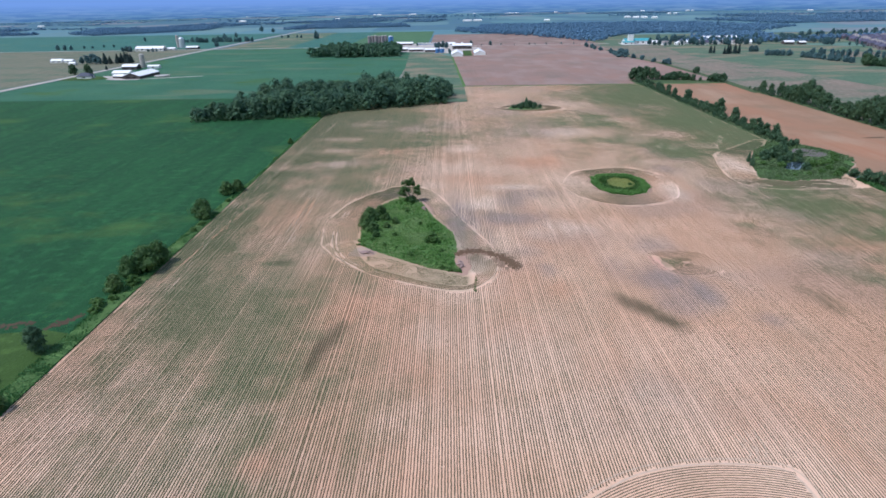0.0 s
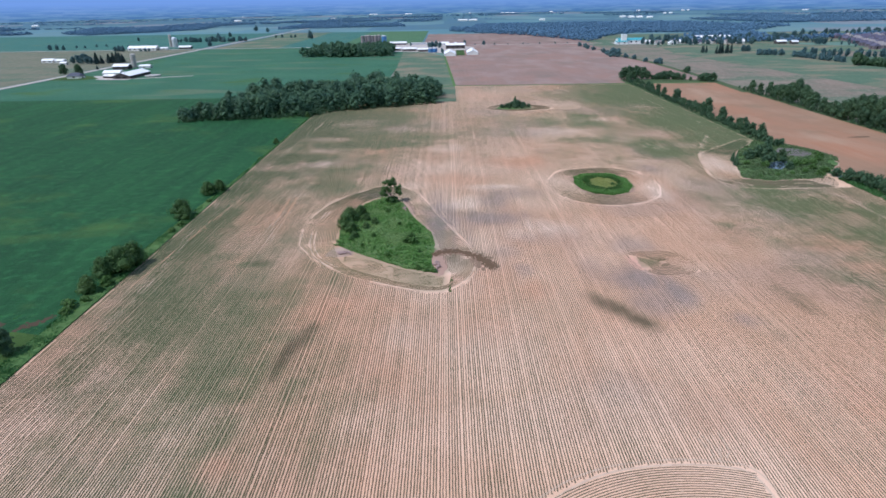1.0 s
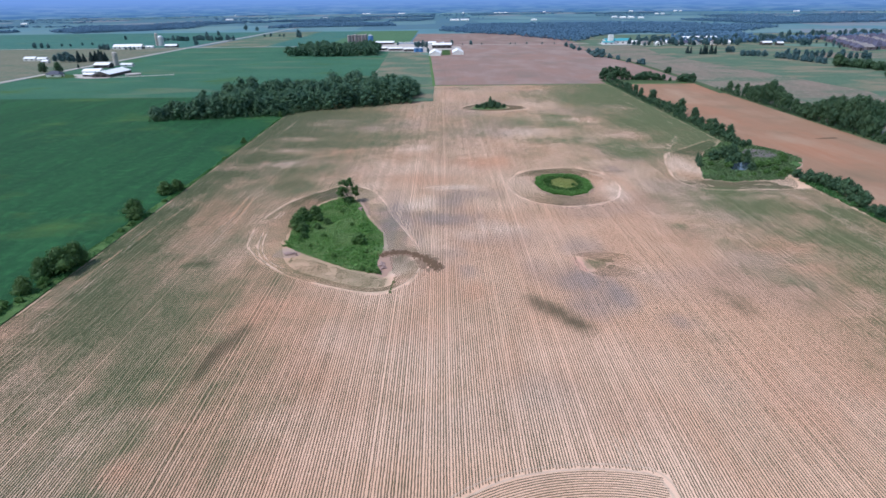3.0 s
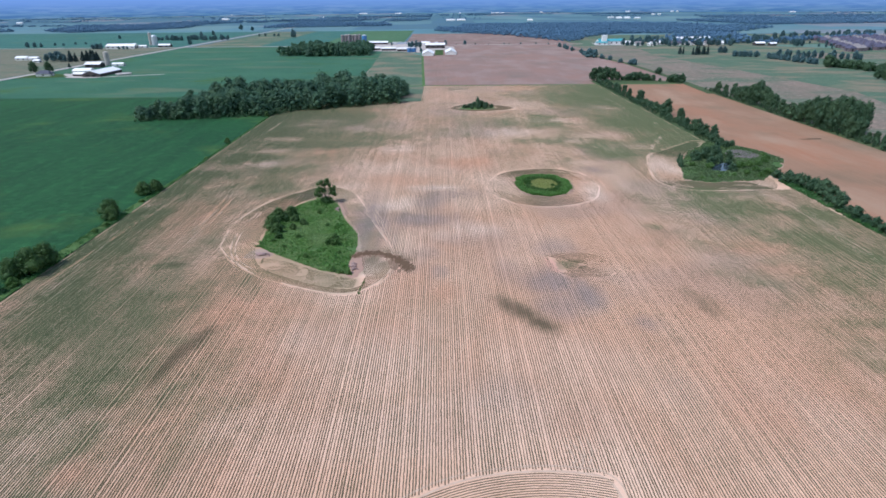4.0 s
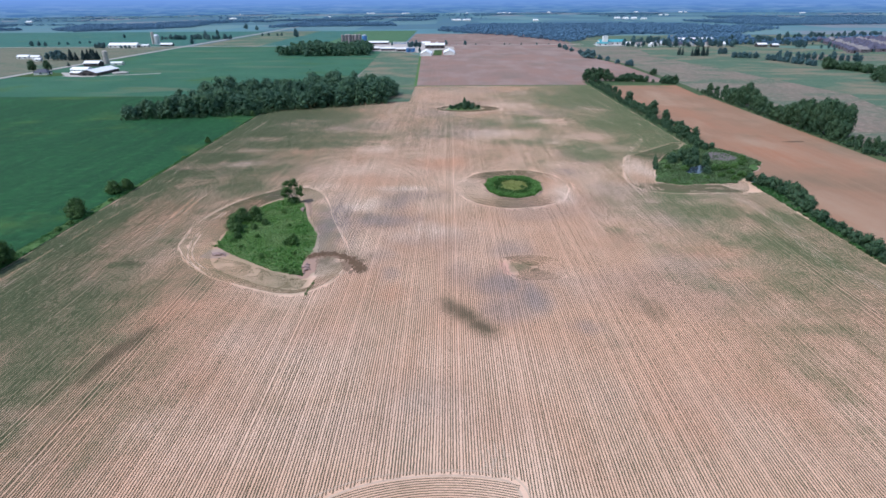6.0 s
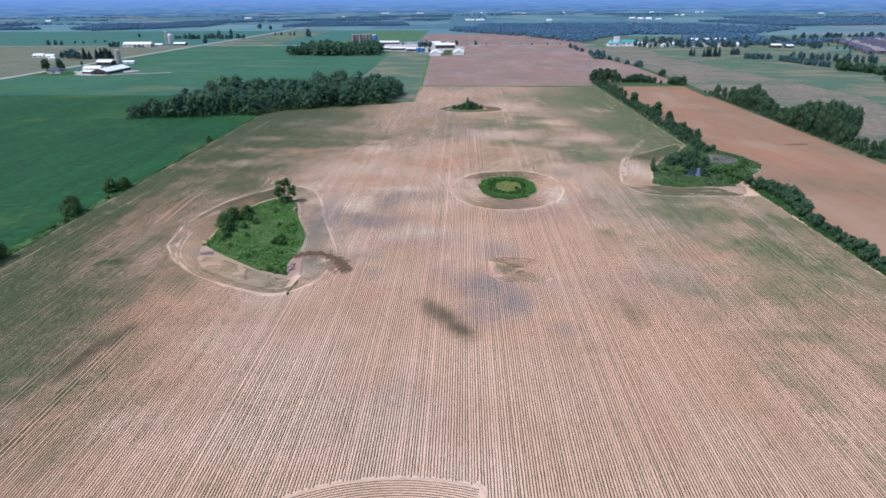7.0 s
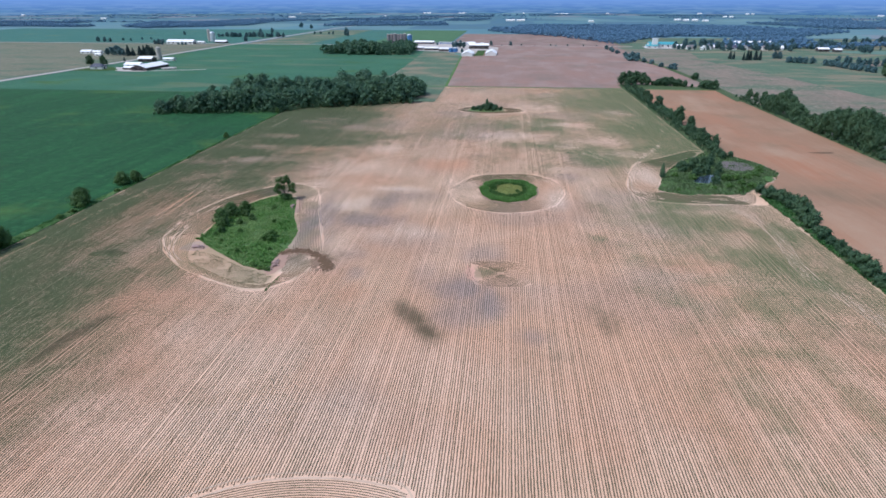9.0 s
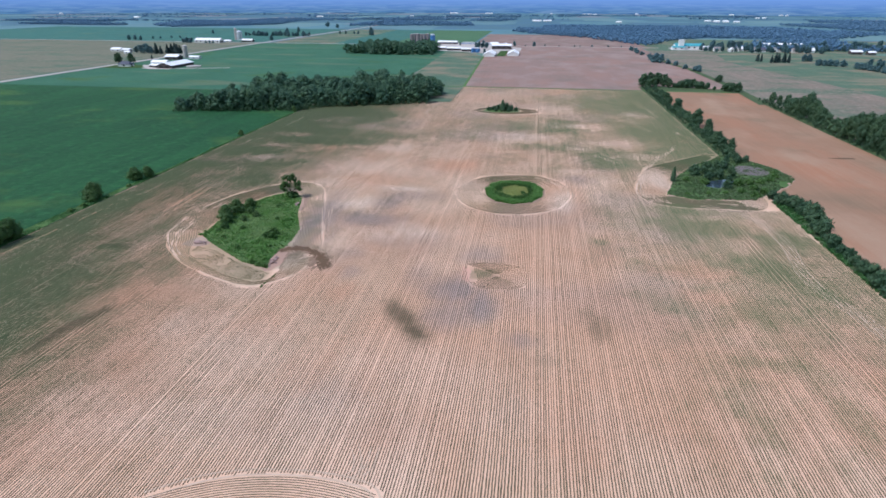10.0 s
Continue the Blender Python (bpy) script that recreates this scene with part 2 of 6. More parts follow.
def sheet(name, outline, z, mat, label, category="field"):
    """A flat piece of ground with that outline."""
    ob = mesh_object(name, [(x, y, z) for x, y in outline], [tuple(range(len(outline)))], mat)
    return tagged(ob, label, category, kind="structure")


def box_outline(x0, y0, x1, y1):
    return [(x0, y0), (x1, y0), (x1, y1), (x0, y1)]


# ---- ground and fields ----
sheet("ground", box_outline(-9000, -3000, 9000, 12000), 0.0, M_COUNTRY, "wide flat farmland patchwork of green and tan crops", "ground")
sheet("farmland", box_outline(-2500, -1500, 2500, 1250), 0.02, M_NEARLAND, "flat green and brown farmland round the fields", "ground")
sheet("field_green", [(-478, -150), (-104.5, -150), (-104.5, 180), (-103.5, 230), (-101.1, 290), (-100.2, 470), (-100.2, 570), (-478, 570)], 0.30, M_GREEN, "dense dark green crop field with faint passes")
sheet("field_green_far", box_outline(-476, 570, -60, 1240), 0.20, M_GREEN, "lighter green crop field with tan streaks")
sheet("field_track_strip", [(-50, 530), (15.2, 530), (15.2, 640), (4, 1000), (-30, 1080), (-70, 1110)], 0.25, M_MIXED, "thin patchy brownish green crop field")
sheet("field_red", [(15, 634), (287, 634), (287, 1235), (3, 1235), (4, 1000)], 0.15, M_DUSKY, "reddish brown bare tilled field")
sheet("field_brown_far", box_outline(-40, 1235, 300, 1700), 0.15, M_BROWN, "brown bare field beyond the farm track")
sheet("field_right", box_outline(201, 60, 287, 640), 0.15, M_REDSOIL, "reddish bare tilled field between two hedgerows")
sheet("field_right_back", box_outline(203, 652, 290, 900), 0.18, M_DUSKY, "reddish bare soil corner behind the hedgerow")
sheet("field_tan", box_outline(287, 200, 640, 1180), 0.15, M_TAN, "dry tan field with thin crop")
sheet("field_tan_left", box_outline(-1100, 560, -492, 1245), 0.15, M_OLIVE, "dry tan and green field beside the gravel road")
sheet("road", box_outline(-488, -200, -479, 2300), 0.35, M_ROAD, "pale gravel country road", "road")
sheet("crossroad", box_outline(-1500, 1246, 320, 1253), 0.36, M_ROAD, "pale gravel farm road", "road")
sheet("field_strip", box_outline(-470, 1255, -335, 1900), 0.16, M_MIXED, "pale green strip field beyond the crossing", "field")
sheet("field_strip", box_outline(-335, 1255, -215, 1900), 0.17, M_GREEN2, "dark green strip field beyond the crossing", "field")
sheet("field_strip", box_outline(-215, 1255, -45, 1900), 0.18, M_YELLOWGREEN, "bright yellow green strip field", "field")
sheet("field_far_left", box_outline(-1500, 1255, -495, 1900), 0.16, M_GREEN2, "wide green field beyond the crossing", "field")
sheet("field_village", box_outline(290, 1180, 1000, 1560), 0.10, M_MIXED, "green field round the village", "field")
sheet("field_margin", [(-104.5, -150), (-99.5, -150), (-99.5, 470), (-100.3, 470), (-101.2, 290), (-103.6, 230), (-104.6, 180)], 0.36, M_GRASS, "green grass strip along the field edge", "grass")


# distance beyond the plain: a glowing wall with blue haze painted in
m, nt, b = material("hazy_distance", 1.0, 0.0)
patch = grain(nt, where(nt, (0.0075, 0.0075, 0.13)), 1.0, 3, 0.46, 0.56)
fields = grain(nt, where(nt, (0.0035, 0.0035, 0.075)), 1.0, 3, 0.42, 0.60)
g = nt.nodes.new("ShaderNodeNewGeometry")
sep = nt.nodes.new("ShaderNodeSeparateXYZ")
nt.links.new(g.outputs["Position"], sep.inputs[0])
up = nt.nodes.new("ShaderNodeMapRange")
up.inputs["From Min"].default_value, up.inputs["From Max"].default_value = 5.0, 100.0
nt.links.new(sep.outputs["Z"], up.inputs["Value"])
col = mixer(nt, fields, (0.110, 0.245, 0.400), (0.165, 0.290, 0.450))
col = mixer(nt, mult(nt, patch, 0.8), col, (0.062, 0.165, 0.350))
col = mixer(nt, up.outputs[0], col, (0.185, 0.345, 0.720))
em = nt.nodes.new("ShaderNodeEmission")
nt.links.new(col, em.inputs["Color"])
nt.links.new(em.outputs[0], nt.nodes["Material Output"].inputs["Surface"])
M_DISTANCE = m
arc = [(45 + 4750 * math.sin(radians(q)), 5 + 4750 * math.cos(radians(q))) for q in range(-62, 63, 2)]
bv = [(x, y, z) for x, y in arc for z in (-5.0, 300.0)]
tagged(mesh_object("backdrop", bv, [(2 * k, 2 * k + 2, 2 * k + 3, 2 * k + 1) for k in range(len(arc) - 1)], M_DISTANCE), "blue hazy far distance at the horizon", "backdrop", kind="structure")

# ---- the planted field ----
FX0, FX1, FY0, FY1 = -99.5, 196.6, -80.0, 632.0
ROW = 0.593
# islands: the unplanted inside, and the line where the straight rows end
PATCH = [(-34, 199), (-36, 215), (-35, 237), (-24, 257), (-14, 251), (-8, 229), (0, 211), (2, 195), (0, 184), (3, 174), (-8, 178), (-20, 187), (-29, 194)]
PATCH_IN = [(-34, 197), (-36, 215), (-35, 238), (-24, 259), (-13.5, 251.5), (-7.7, 229), (0.3, 211), (2.4, 194), (5, 178), (6.5, 171), (5.5, 164.5), (-4, 166), (-15, 172), (-29, 181)]
PATCH_OUT = [(-49, 199), (-52, 220), (-50, 235), (-45, 252), (-34, 265), (-26, 275), (-11, 270), (-5, 256), (5, 225), (13, 202), (17, 186), (14, 169), (3, 158.5), (-15, 166), (-30, 175), (-41, 186)]
OVAL = [(67.6, 274), (69.5, 284), (74, 289.5), (81, 290.5), (90, 287), (93.6, 279), (93.4, 268), (89, 258.5), (81, 254.5), (73.5, 257.5), (69, 264.5)]
OVAL_OUT = [(52, 271), (57, 254), (65, 244.5), (76, 240), (92, 242.5), (102.5, 253), (108, 272), (105, 291), (95, 302), (81, 303), (62, 297)]
WET = [(151, 279), (163, 274.5), (188, 276.5), (203, 293), (214, 306), (220, 318), (217, 336), (206, 356), (196, 362), (188, 350), (176, 338), (165, 318), (156, 296)]
WET_OUT = [(188, 364), (166, 344), (148, 329), (137, 288), (138, 269), (151, 261), (172, 262), (196, 262), (199, 364)]
ISLET = [(47, 492), (56, 486), (70, 486), (79, 493), (74, 503), (60, 506), (50, 501)]
ISLET_OUT = [(38, 492), (50, 479), (72, 478), (96, 488), (90, 503), (66, 513), (44, 507)]
SWERVE = [(69, 185), (69.4, 180), (71.4, 174.6), (72.2, 176.5), (70.6, 182)]
SWERVE_OUT = [(67.6, 188), (74, 190.5), (84, 190.5), (88.5, 184), (88.5, 173), (79, 170.6), (70.2, 172)]
MUD = [(1.5, 189), (5, 192.5), (11, 193), (16, 190), (21, 185), (23.5, 180.5), (21.5, 176), (17.5, 178.5), (14, 185.5), (9, 188)]
ARC_X, ARC_Y, ARC_R, ARC_END = 50.0, 40.0, 47.4, 63.5


def radial(poly, cx, cy):
    """The outline's reach from a centre, as a smooth table by angle."""
    th = np.linspace(-math.pi, math.pi, 361)
    out = np.zeros(361)
    for (x0, y0), (x1, y1) in zip(poly, poly[1:] + poly[:1]):
        dx, dy = x1 - x0, y1 - y0
        ux, uy = np.cos(th), np.sin(th)
        den = ux * dy - uy * dx
        den = np.where(np.abs(den) < 1e-9, 1e-9, den)
        r = ((x0 - cx) * dy - (y0 - cy) * dx) / den
        k = ((x0 - cx) * uy - (y0 - cy) * ux) / den
        out = np.maximum(out, np.where((k >= -1e-6) & (k <= 1 + 1e-6) & (r > 0), r, 0))
    pad = np.concatenate([out[-9:-1], out, out[1:9]])
    return th, np.convolve(pad, np.ones(9) / 9, "same")[8:-8]


def reach(table, cx, cy, x, y):
    return np.interp(np.arctan2(y - cy, x - cx), table[0], table[1])


ISLANDS = []
RINGS = [(PATCH_IN, PATCH_OUT), (OVAL, OVAL_OUT), (WET, WET_OUT), (ISLET, ISLET_OUT), (SWERVE, SWERVE_OUT)]
for (inner, outer), (cx, cy) in zip(RINGS, ((-15, 208), (80, 272), (184, 312), (64, 495), (77, 181))):
    ISLANDS.append((radial(inner, cx, cy), radial(outer, cx, cy), cx, cy))

TRACKS = []      # half width of a wheel's line, and the way


def drive(width, *line):
    TRACKS.append((width, list(line)))


drive(0.13, *PATCH_OUT, PATCH_OUT[0])
drive(0.15, (-44.5, 236), (-46, 220), (-45, 205), (-42, 193), (-35.7, 183), (-27.8, 176.3), (-17, 169))
drive(0.18, *[(x + 2.8, y) for x, y in PATCH_OUT[5:11]])
drive(0.12, (-6.9, 265), (0.7, 248), (7.7, 223), (13.6, 197))
drive(0.18, *OVAL_OUT[2:])
drive(0.12, *OVAL_OUT[:3])
drive(0.24, (97, 250), (103, 258), (105.5, 272), (102.5, 288), (94, 298.5), (82, 300))
drive(0.36, (176, 388), (171, 371), (162, 355), (153, 337), (146, 312), (138.5, 288), (139, 271), (148, 267), (165, 265.5), (176, 257), (180.8, 245.6), (181.2, 224), (178.4, 207.3), (176.5, 195.2), (177.6, 182.8), (181.5, 170), (183.5, 150), (186, 125))
drive(0.18, (144, 329), (142.5, 298), (141.5, 282), (143, 273), (151, 268.5), (171, 269), (188, 268))
drive(0.30, (174, 263), (178.4, 252), (183.6, 243), (184, 224), (181, 207.3), (178.9, 195.2), (180, 182.8), (184, 170), (186, 150))
drive(0.22, (124, 352), (133, 340), (144, 318))
drive(0.22, (128, 356), (137, 342), (147, 322))
drive(0.20, (-87, 275), (-89.3, 262), (-92.4, 235), (-93.4, 215), (-92.4, 199), (-89.5, 170), (-89, 130))
drive(0.14, (-85.7, 443), (-88.9, 352), (-94.8, 286), (-96.5, 240))
drive(0.16, (-61.1, 262), (-61.6, 238), (-61.5, 218), (-60.1, 190))
drive(0.16, (-65.1, 262), (-64.6, 240), (-63.8, 212))
drive(0.30, (16, 632), (12.5, 580), (8, 532), (4, 510), (3, 470))
drive(0.26, *ISLET_OUT[2:5])
drive(0.16, (168, 420), (160, 470), (158, 540))
drive(0.16, (185, 420), (183, 470), (178, 560))
drive(0.26, (112, 560), (124, 540), (130, 520))
drive(0.26, (22, 78.5), (30, 84.2), (39, 87.3), (50, 88.2), (57, 87.7), (63.5, 86.2), (64.5, 76), (64, 60))
drive(0.16, (54, 100), (57, 95), (58.5, 89), (56, 88.5))
drive(0.16, (60, 97), (60.5, 91), (58, 88.6))


def smooth_line(line, gap=2.5):
    """Points along a bent line with its corners rounded off."""
    p = np.array(line, float)
    for _ in range(4):
        q = np.empty((2 * len(p) - 2, 2))
        q[0::2] = 0.75 * p[:-1] + 0.25 * p[1:]
        q[1::2] = 0.25 * p[:-1] + 0.75 * p[1:]
        p = np.concatenate([p[:1], q, p[-1:]])
    d = np.concatenate([[0], np.cumsum(np.hypot(*np.diff(p, axis=0).T))])
    s = np.arange(0, d[-1], gap)
    return np.stack([np.interp(s, d, p[:, 0]), np.interp(s, d, p[:, 1])], 1)


TRACK_LINES = []      # each wheel's line
for _, t in TRACKS:
    ln = smooth_line(t, 1.6)
    way = np.gradient(ln, axis=0)
    way /= np.linalg.norm(way, axis=1)[:, None] + 1e-9
    side = np.stack([way[:, 1], -way[:, 0]], 1)
    for k, off in enumerate((-0.75, 0.75)):
        TRACK_LINES.append(ln + side * (off + 0.7 * (fractal(ln[:, 0], ln[:, 1], 14, 63 + k) - 0.5))[:, None])
# grey damp soil, pale dry soil, red soil, thicker green stands: centre, half sizes, strength
GREYS = [(4, 217, 8.4, 28.3, 1), (22, 227, 14.3, 8.8, 0.8), (27, 250, 7, 19.2, 0.65), (36, 260, 15.5, 6.8, 0.5), (66, 170, 9.8, 10.3, 0.85), (75, 160, 5.1, 9.3, 0.85), (67, 153, 8.2, 8.6, 0.6), (72, 196, 7, 8.3, 0.55), (55, 177, 5.5, 11, 0.4), (2, 197, 4.1, 5.3, 0.6), (25, 191, 6.9, 5, 0.35), (31, 176, 3.7, 4.4, 0.45), (111, 298, 7.3, 9.9, 0.7), (-24, 425, 36.7, 25.2, 0.4)]
GREYS += [(65, 422, 24.1, 24.8, 0.4), (-24, 259, 11.6, 7.6, 0.6), (41, 474, 17.9, 25.7, 0.35), (59, 393, 22.6, 16.3, 0.4), (88, 142, 6.1, 4.2, 0.5), (44, 111, 7.6, 8.2, 0.25), (70, 529, 24.8, 28.5, 0.3), (129, 336, 14.6, 19, 0.5)]
PALES = [(12, 244, 11, 9.9, 1), (30, 270, 12.1, 4.6, 0.9), (46, 215, 12, 8.6, 0.9), (31, 210, 10.7, 8.2, 0.6), (22, 197, 8.1, 13.1, 0.4), (10, 181, 4.7, 6.4, 0.95), (2, 201, 2.9, 8.7, 0.6), (102, 262, 5.7, 13.9, 0.9), (60, 280, 8.3, 13.7, 0.4), (151, 304, 5.9, 18.2, 0.8), (60, 216, 8.8, 12.3, 0.4), (45, 246, 13.5, 13.9, 0.3), (-4, 305, 18, 17.1, 0.45), (-11, 274, 8.2, 9.4, 0.45)]
PALES += [(-68, 429, 16.5, 10.6, 0.55), (-50, 444, 13.6, 9.1, 0.6), (-48, 404, 15.6, 7.6, 0.5), (-29, 406, 8.6, 23.1, 0.5), (7, 349, 12.2, 11.7, 0.7), (80, 394, 20.7, 14.6, 0.7), (115, 437, 18.6, 11, 0.9), (144, 383, 20.1, 15.6, 0.55), (168, 492, 12, 11, 0.7), (151, 352, 13.5, 7.4, 0.45), (98, 510, 23.9, 23.5, 0.45), (41, 582, 32.7, 30.3, 0.4), (28, 544, 10.2, 16.6, 0.5), (-62, 317, 10.6, 8.5, 0.75)]
PALES += [(-73, 382, 14.8, 5.1, 0.5), (-71, 349, 10.2, 5.8, 0.55), (111, 313, 9.1, 7.2, 0.5), (18, 125, 18.1, 14.9, 0.35), (61, 124, 18, 12.3, 0.35), (-3, 133, 8.8, 11, 0.25), (119, 369, 10.6, 8.1, 0.4)]
REDS = [(44, 318, 18.6, 17.2, 0.8), (-33, 346, 8.8, 10, 0.7), (-33, 490, 14, 10.9, 0.6), (127, 441, 13.3, 11.2, 0.5), (10, 283, 14, 15, 0.5), (-23, 292, 11.6, 12.7, 0.35), (-29, 153, 11.5, 14.5, 0.65), (18, 161, 6.9, 7.5, 0.5), (31, 162, 7.7, 8.3, 0.55), (94, 168, 10.6, 14.1, 0.6), (143, 194, 12.9, 8.2, 0.6), (-69, 206, 10.7, 14.3, 0.55), (73, 133, 8.8, 8.2, 0.35), (42, 125, 9.7, 11.1, 0.3)]
REDS += [(116, 156, 9.9, 5.3, 0.4), (-38, 87, 6.3, 4.2, 0.7), (110, 180, 8.4, 6.8, 0.4), (147, 285, 12.5, 12.1, 0.5), (24, 439, 16.7, 22.2, 0.3), (143, 381, 14.5, 13.7, 0.4), (19, 138, 10.6, 7.3, 0.35), (142, 175, 12.8, 6, 0.4)]
GREENS = [(-90, 294, 18.1, 9.6, 0.9), (-100, 274, 13.7, 12.2, 0.8), (-81, 329, 19.4, 10.4, 0.75), (-93, 229, 9.8, 13.6, 0.6), (-96, 199, 12.4, 13.4, 0.65), (-37, 364, 38.9, 9.4, 0.9), (-58, 397, 30.7, 11.1, 0.6), (-42, 457, 26.2, 14.4, 0.7), (-87, 419, 13.7, 20.4, 0.85), (-11, 380, 22, 10.2, 0.5), (-49, 304, 18, 11.3, 0.45), (-49, 273, 13.6, 13.1, 0.45), (-77, 149, 16, 26, 0.5), (-54, 153, 12, 22, 0.25)]
GREENS += [(-60, 183, 6.9, 2.8, 0.8), (-54, 125, 14, 16, 0.25), (105, 438, 17.4, 22.1, 0.85), (82, 434, 9.1, 17.4, 0.5), (169, 427, 24.1, 23.2, 0.9), (152, 538, 40.1, 29.4, 0.5), (180, 551, 30.6, 61.8, 0.5), (198, 488, 18.2, 32.7, 0.55), (125, 567, 31.6, 32.5, 0.4), (129, 339, 14.4, 19.3, 0.95), (126, 353, 20.3, 10.4, 0.6), (97, 368, 21.9, 9.6, 0.6), (74, 331, 10.3, 13.2, 0.35), (96, 314, 9.2, 12, 0.4)]
GREENS += [(179, 348, 10, 11.6, 0.5), (4, 604, 12.4, 32.5, 0.55), (157, 236, 21.2, 13, 0.7), (152, 257, 15.2, 8.4, 0.65), (168, 199, 12.2, 10.7, 0.5), (183, 228, 13.7, 13.6, 0.6), (108, 156, 7, 11.4, 0.35), (124, 171, 14.3, 9, 0.35), (122, 252, 8, 16.2, 0.35), (178, 183, 9.4, 9.3, 0.5), (125, 195, 12, 6.2, 0.3), (75, 181, 5.6, 4.1, 0.9), (115, 216, 3.3, 3.1, 0.55), (137, 131, 18, 26, 0.18)]
GREENS += [(56, 147, 2.2, 6.4, 0.3), (-22, 100, 10.6, 22, 0.12), (103, 106, 15.9, 22, 0.08), (77, 147, 6.3, 6.4, 0.25)]
# dark olive weeds: the same and a turn
DARKS = [(-34.8, 128, 1.8, 10, 0.85, 8), (-31.2, 137, 1.4, 6, 0.65, 8), (52.6, 151.5, 3.2, 8, 0.85, -30), (58.8, 142.5, 2.9, 6, 1.0, -30), (56, 147, 3.0, 6, 0.9, -30),
         (108.5, 151, 3.0, 6, 0.45, 0), (105.5, 158, 2.0, 4, 0.3, 0), (93.2, 133, 3.0, 2.5, 0.25, 0), (-58, 184, 5, 2.2, 0.4, 0), (14, 232, 10, 5, 0.25, 0), (76, 181, 6, 4, 0.35, 0), (-3, 222, 6, 20, 0.2, -16)]


def blots(x, y, spots, seed):
    """Soft uneven spots, from 0 to 1."""
    out = np.zeros(np.shape(x))
    streak = (fractal(x * 1.2, y * 0.12, 3.5, seed + 5, 2) - 0.5) * 0.8
    wide = (fractal(x, y, 16, seed, 5) - 0.5) * 1.3 + streak
    fine = (fractal(x, y, 5, seed + 9) - 0.5) * 0.8 + 0.6 * streak
    for cx, cy, rx, ry, k, *turn in spots:
        a_ = radians(turn[0]) if turn else 0.0
        c, s = math.cos(a_), math.sin(a_)
        u, v = ((x - cx) * c - (y - cy) * s) / rx, ((x - cx) * s + (y - cy) * c) / ry
        out = np.maximum(out, k * step(-np.hypot(u, v) - (fine if rx < 5 else wide), -1.7, 0.0 if rx >= 5 else -0.4))
    return out


def stand(x, y):
    """How thick the crop stands, from 0 to 1."""
    d = 0.15 + 0.26 * step(y, 270, 420) + (0.36 + 0.12 * step(y, 90, 190)) * step(-x, -8, 45) + (0.14 + 0.18 * step(y, 130, 180)) * step(x, 90, 170) * step(y, 75, 130)
    d = d + 0.6 * (fractal(x, y * 0.8, 48, 21, 5) - 0.5) + (0.30 - 0.12 * step(y, 250, 340)) * (fractal(x * 1.3, y * 0.22, 9, 22, 2) - 0.5)
    d = d + 0.35 * (fractal(x, y, 5, 24, 2) - 0.5)
    return np.clip(np.maximum(d, 0.10) * (1 - 0.75 * blots(x, y, PALES, 31)) * (1 - 0.4 * blots(x, y, REDS, 32)) + 0.58 * blots(x, y, GREENS, 33), 0.03, 1)


def red_soil(x, y):
    return np.maximum(0.4 * step(fractal(x, y * 0.5, 34, 3), 0.45, 0.7), blots(x, y, REDS, 32))


def pale_soil(x, y):
    return np.maximum(0.3 * step(fractal(x, y * 0.9, 30, 4, 4), 0.48, 0.76), blots(x, y, PALES, 31))


def grey_soil(x, y):
    return np.maximum((0.10 + 0.2 * step(y, 120, 190)) * step(fractal(x * 0.8, y, 34, 6, 4), 0.50, 0.76), blots(x, y, GREYS, 34))


def wet_soil(x, y):
    mud = 0.5 * step(-np.hypot((x - 12) / 16, (y - 188) / 10), -1.1, -0.5) * step(fractal(x, y, 6, 58), 0.4, 0.7)
    return np.maximum(0.9 * blots(x, y, DARKS, 35), mud)


def worn(ln):
    """The stretches of a wheel line that are worn bare."""
    return ln[fractal(ln[:, 0], ln[:, 1], 11, 61, 2) > 0.42]


def cleared():
    """Where no row grows: all of a wide track, the worn stretches of a narrow one."""
    return [ln if TRACKS[k // 2][0] >= 0.24 else worn(ln) for k, ln in enumerate(TRACK_LINES)]


def near_line(x, y, lines, width):
    hit = np.zeros(np.shape(x), bool)
    for ln in lines:
        lo, hi = ln.min(0) - 2, ln.max(0) + 2
        box = np.nonzero((x > lo[0]) & (x < hi[0]) & (y > lo[1]) & (y < hi[1]))[0]
        for part_ in np.array_split(box, max(1, len(box) // 20000)):
            if len(part_):
                d = np.hypot(x[part_, None] - ln[None, :, 0], y[part_, None] - ln[None, :, 1]).min(1)
                hit[part_] |= d < width
    return hit


xs, ys = np.arange(FX0, FX1 + 0.1, 2.0), np.arange(FY0, FY1 + 0.1, 2.0)
gx, gy = np.meshgrid(xs, ys)
idx = np.arange(gx.size).reshape(gx.shape)
quads = np.stack([idx[:-1, :-1], idx[:-1, 1:], idx[1:, 1:], idx[1:, :-1]], -1).reshape(-1, 4)
fx, fy = gx.ravel(), gy.ravel()
me = big_mesh("field_main", np.stack([fx, fy, np.full(fx.size, 0.05)], 1), quads, None, M_FIELD)
weed = np.zeros(fx.size)
for (tin, tout, cx, cy), k in zip(ISLANDS, (0.5, 0.15, 0.05, 0.3, 0.08)):
    rho, ri, ro = np.hypot(fx - cx, fy - cy), reach(tin, cx, cy, fx, fy), reach(tout, cx, cy, fx, fy)
    weed = np.maximum(weed, k * (rho < ro - 1.0) * step(fractal(fx, fy, 6, 51), 0.35, 0.6))
    weed = np.maximum(weed, (rho < ri) * (0.35 + 0.3 * step(fractal(fx, fy, 5, 53), 0.2, 0.7)))
weed = np.maximum(weed, 0.8 * step(stand(fx, fy), 0.22, 0.9))
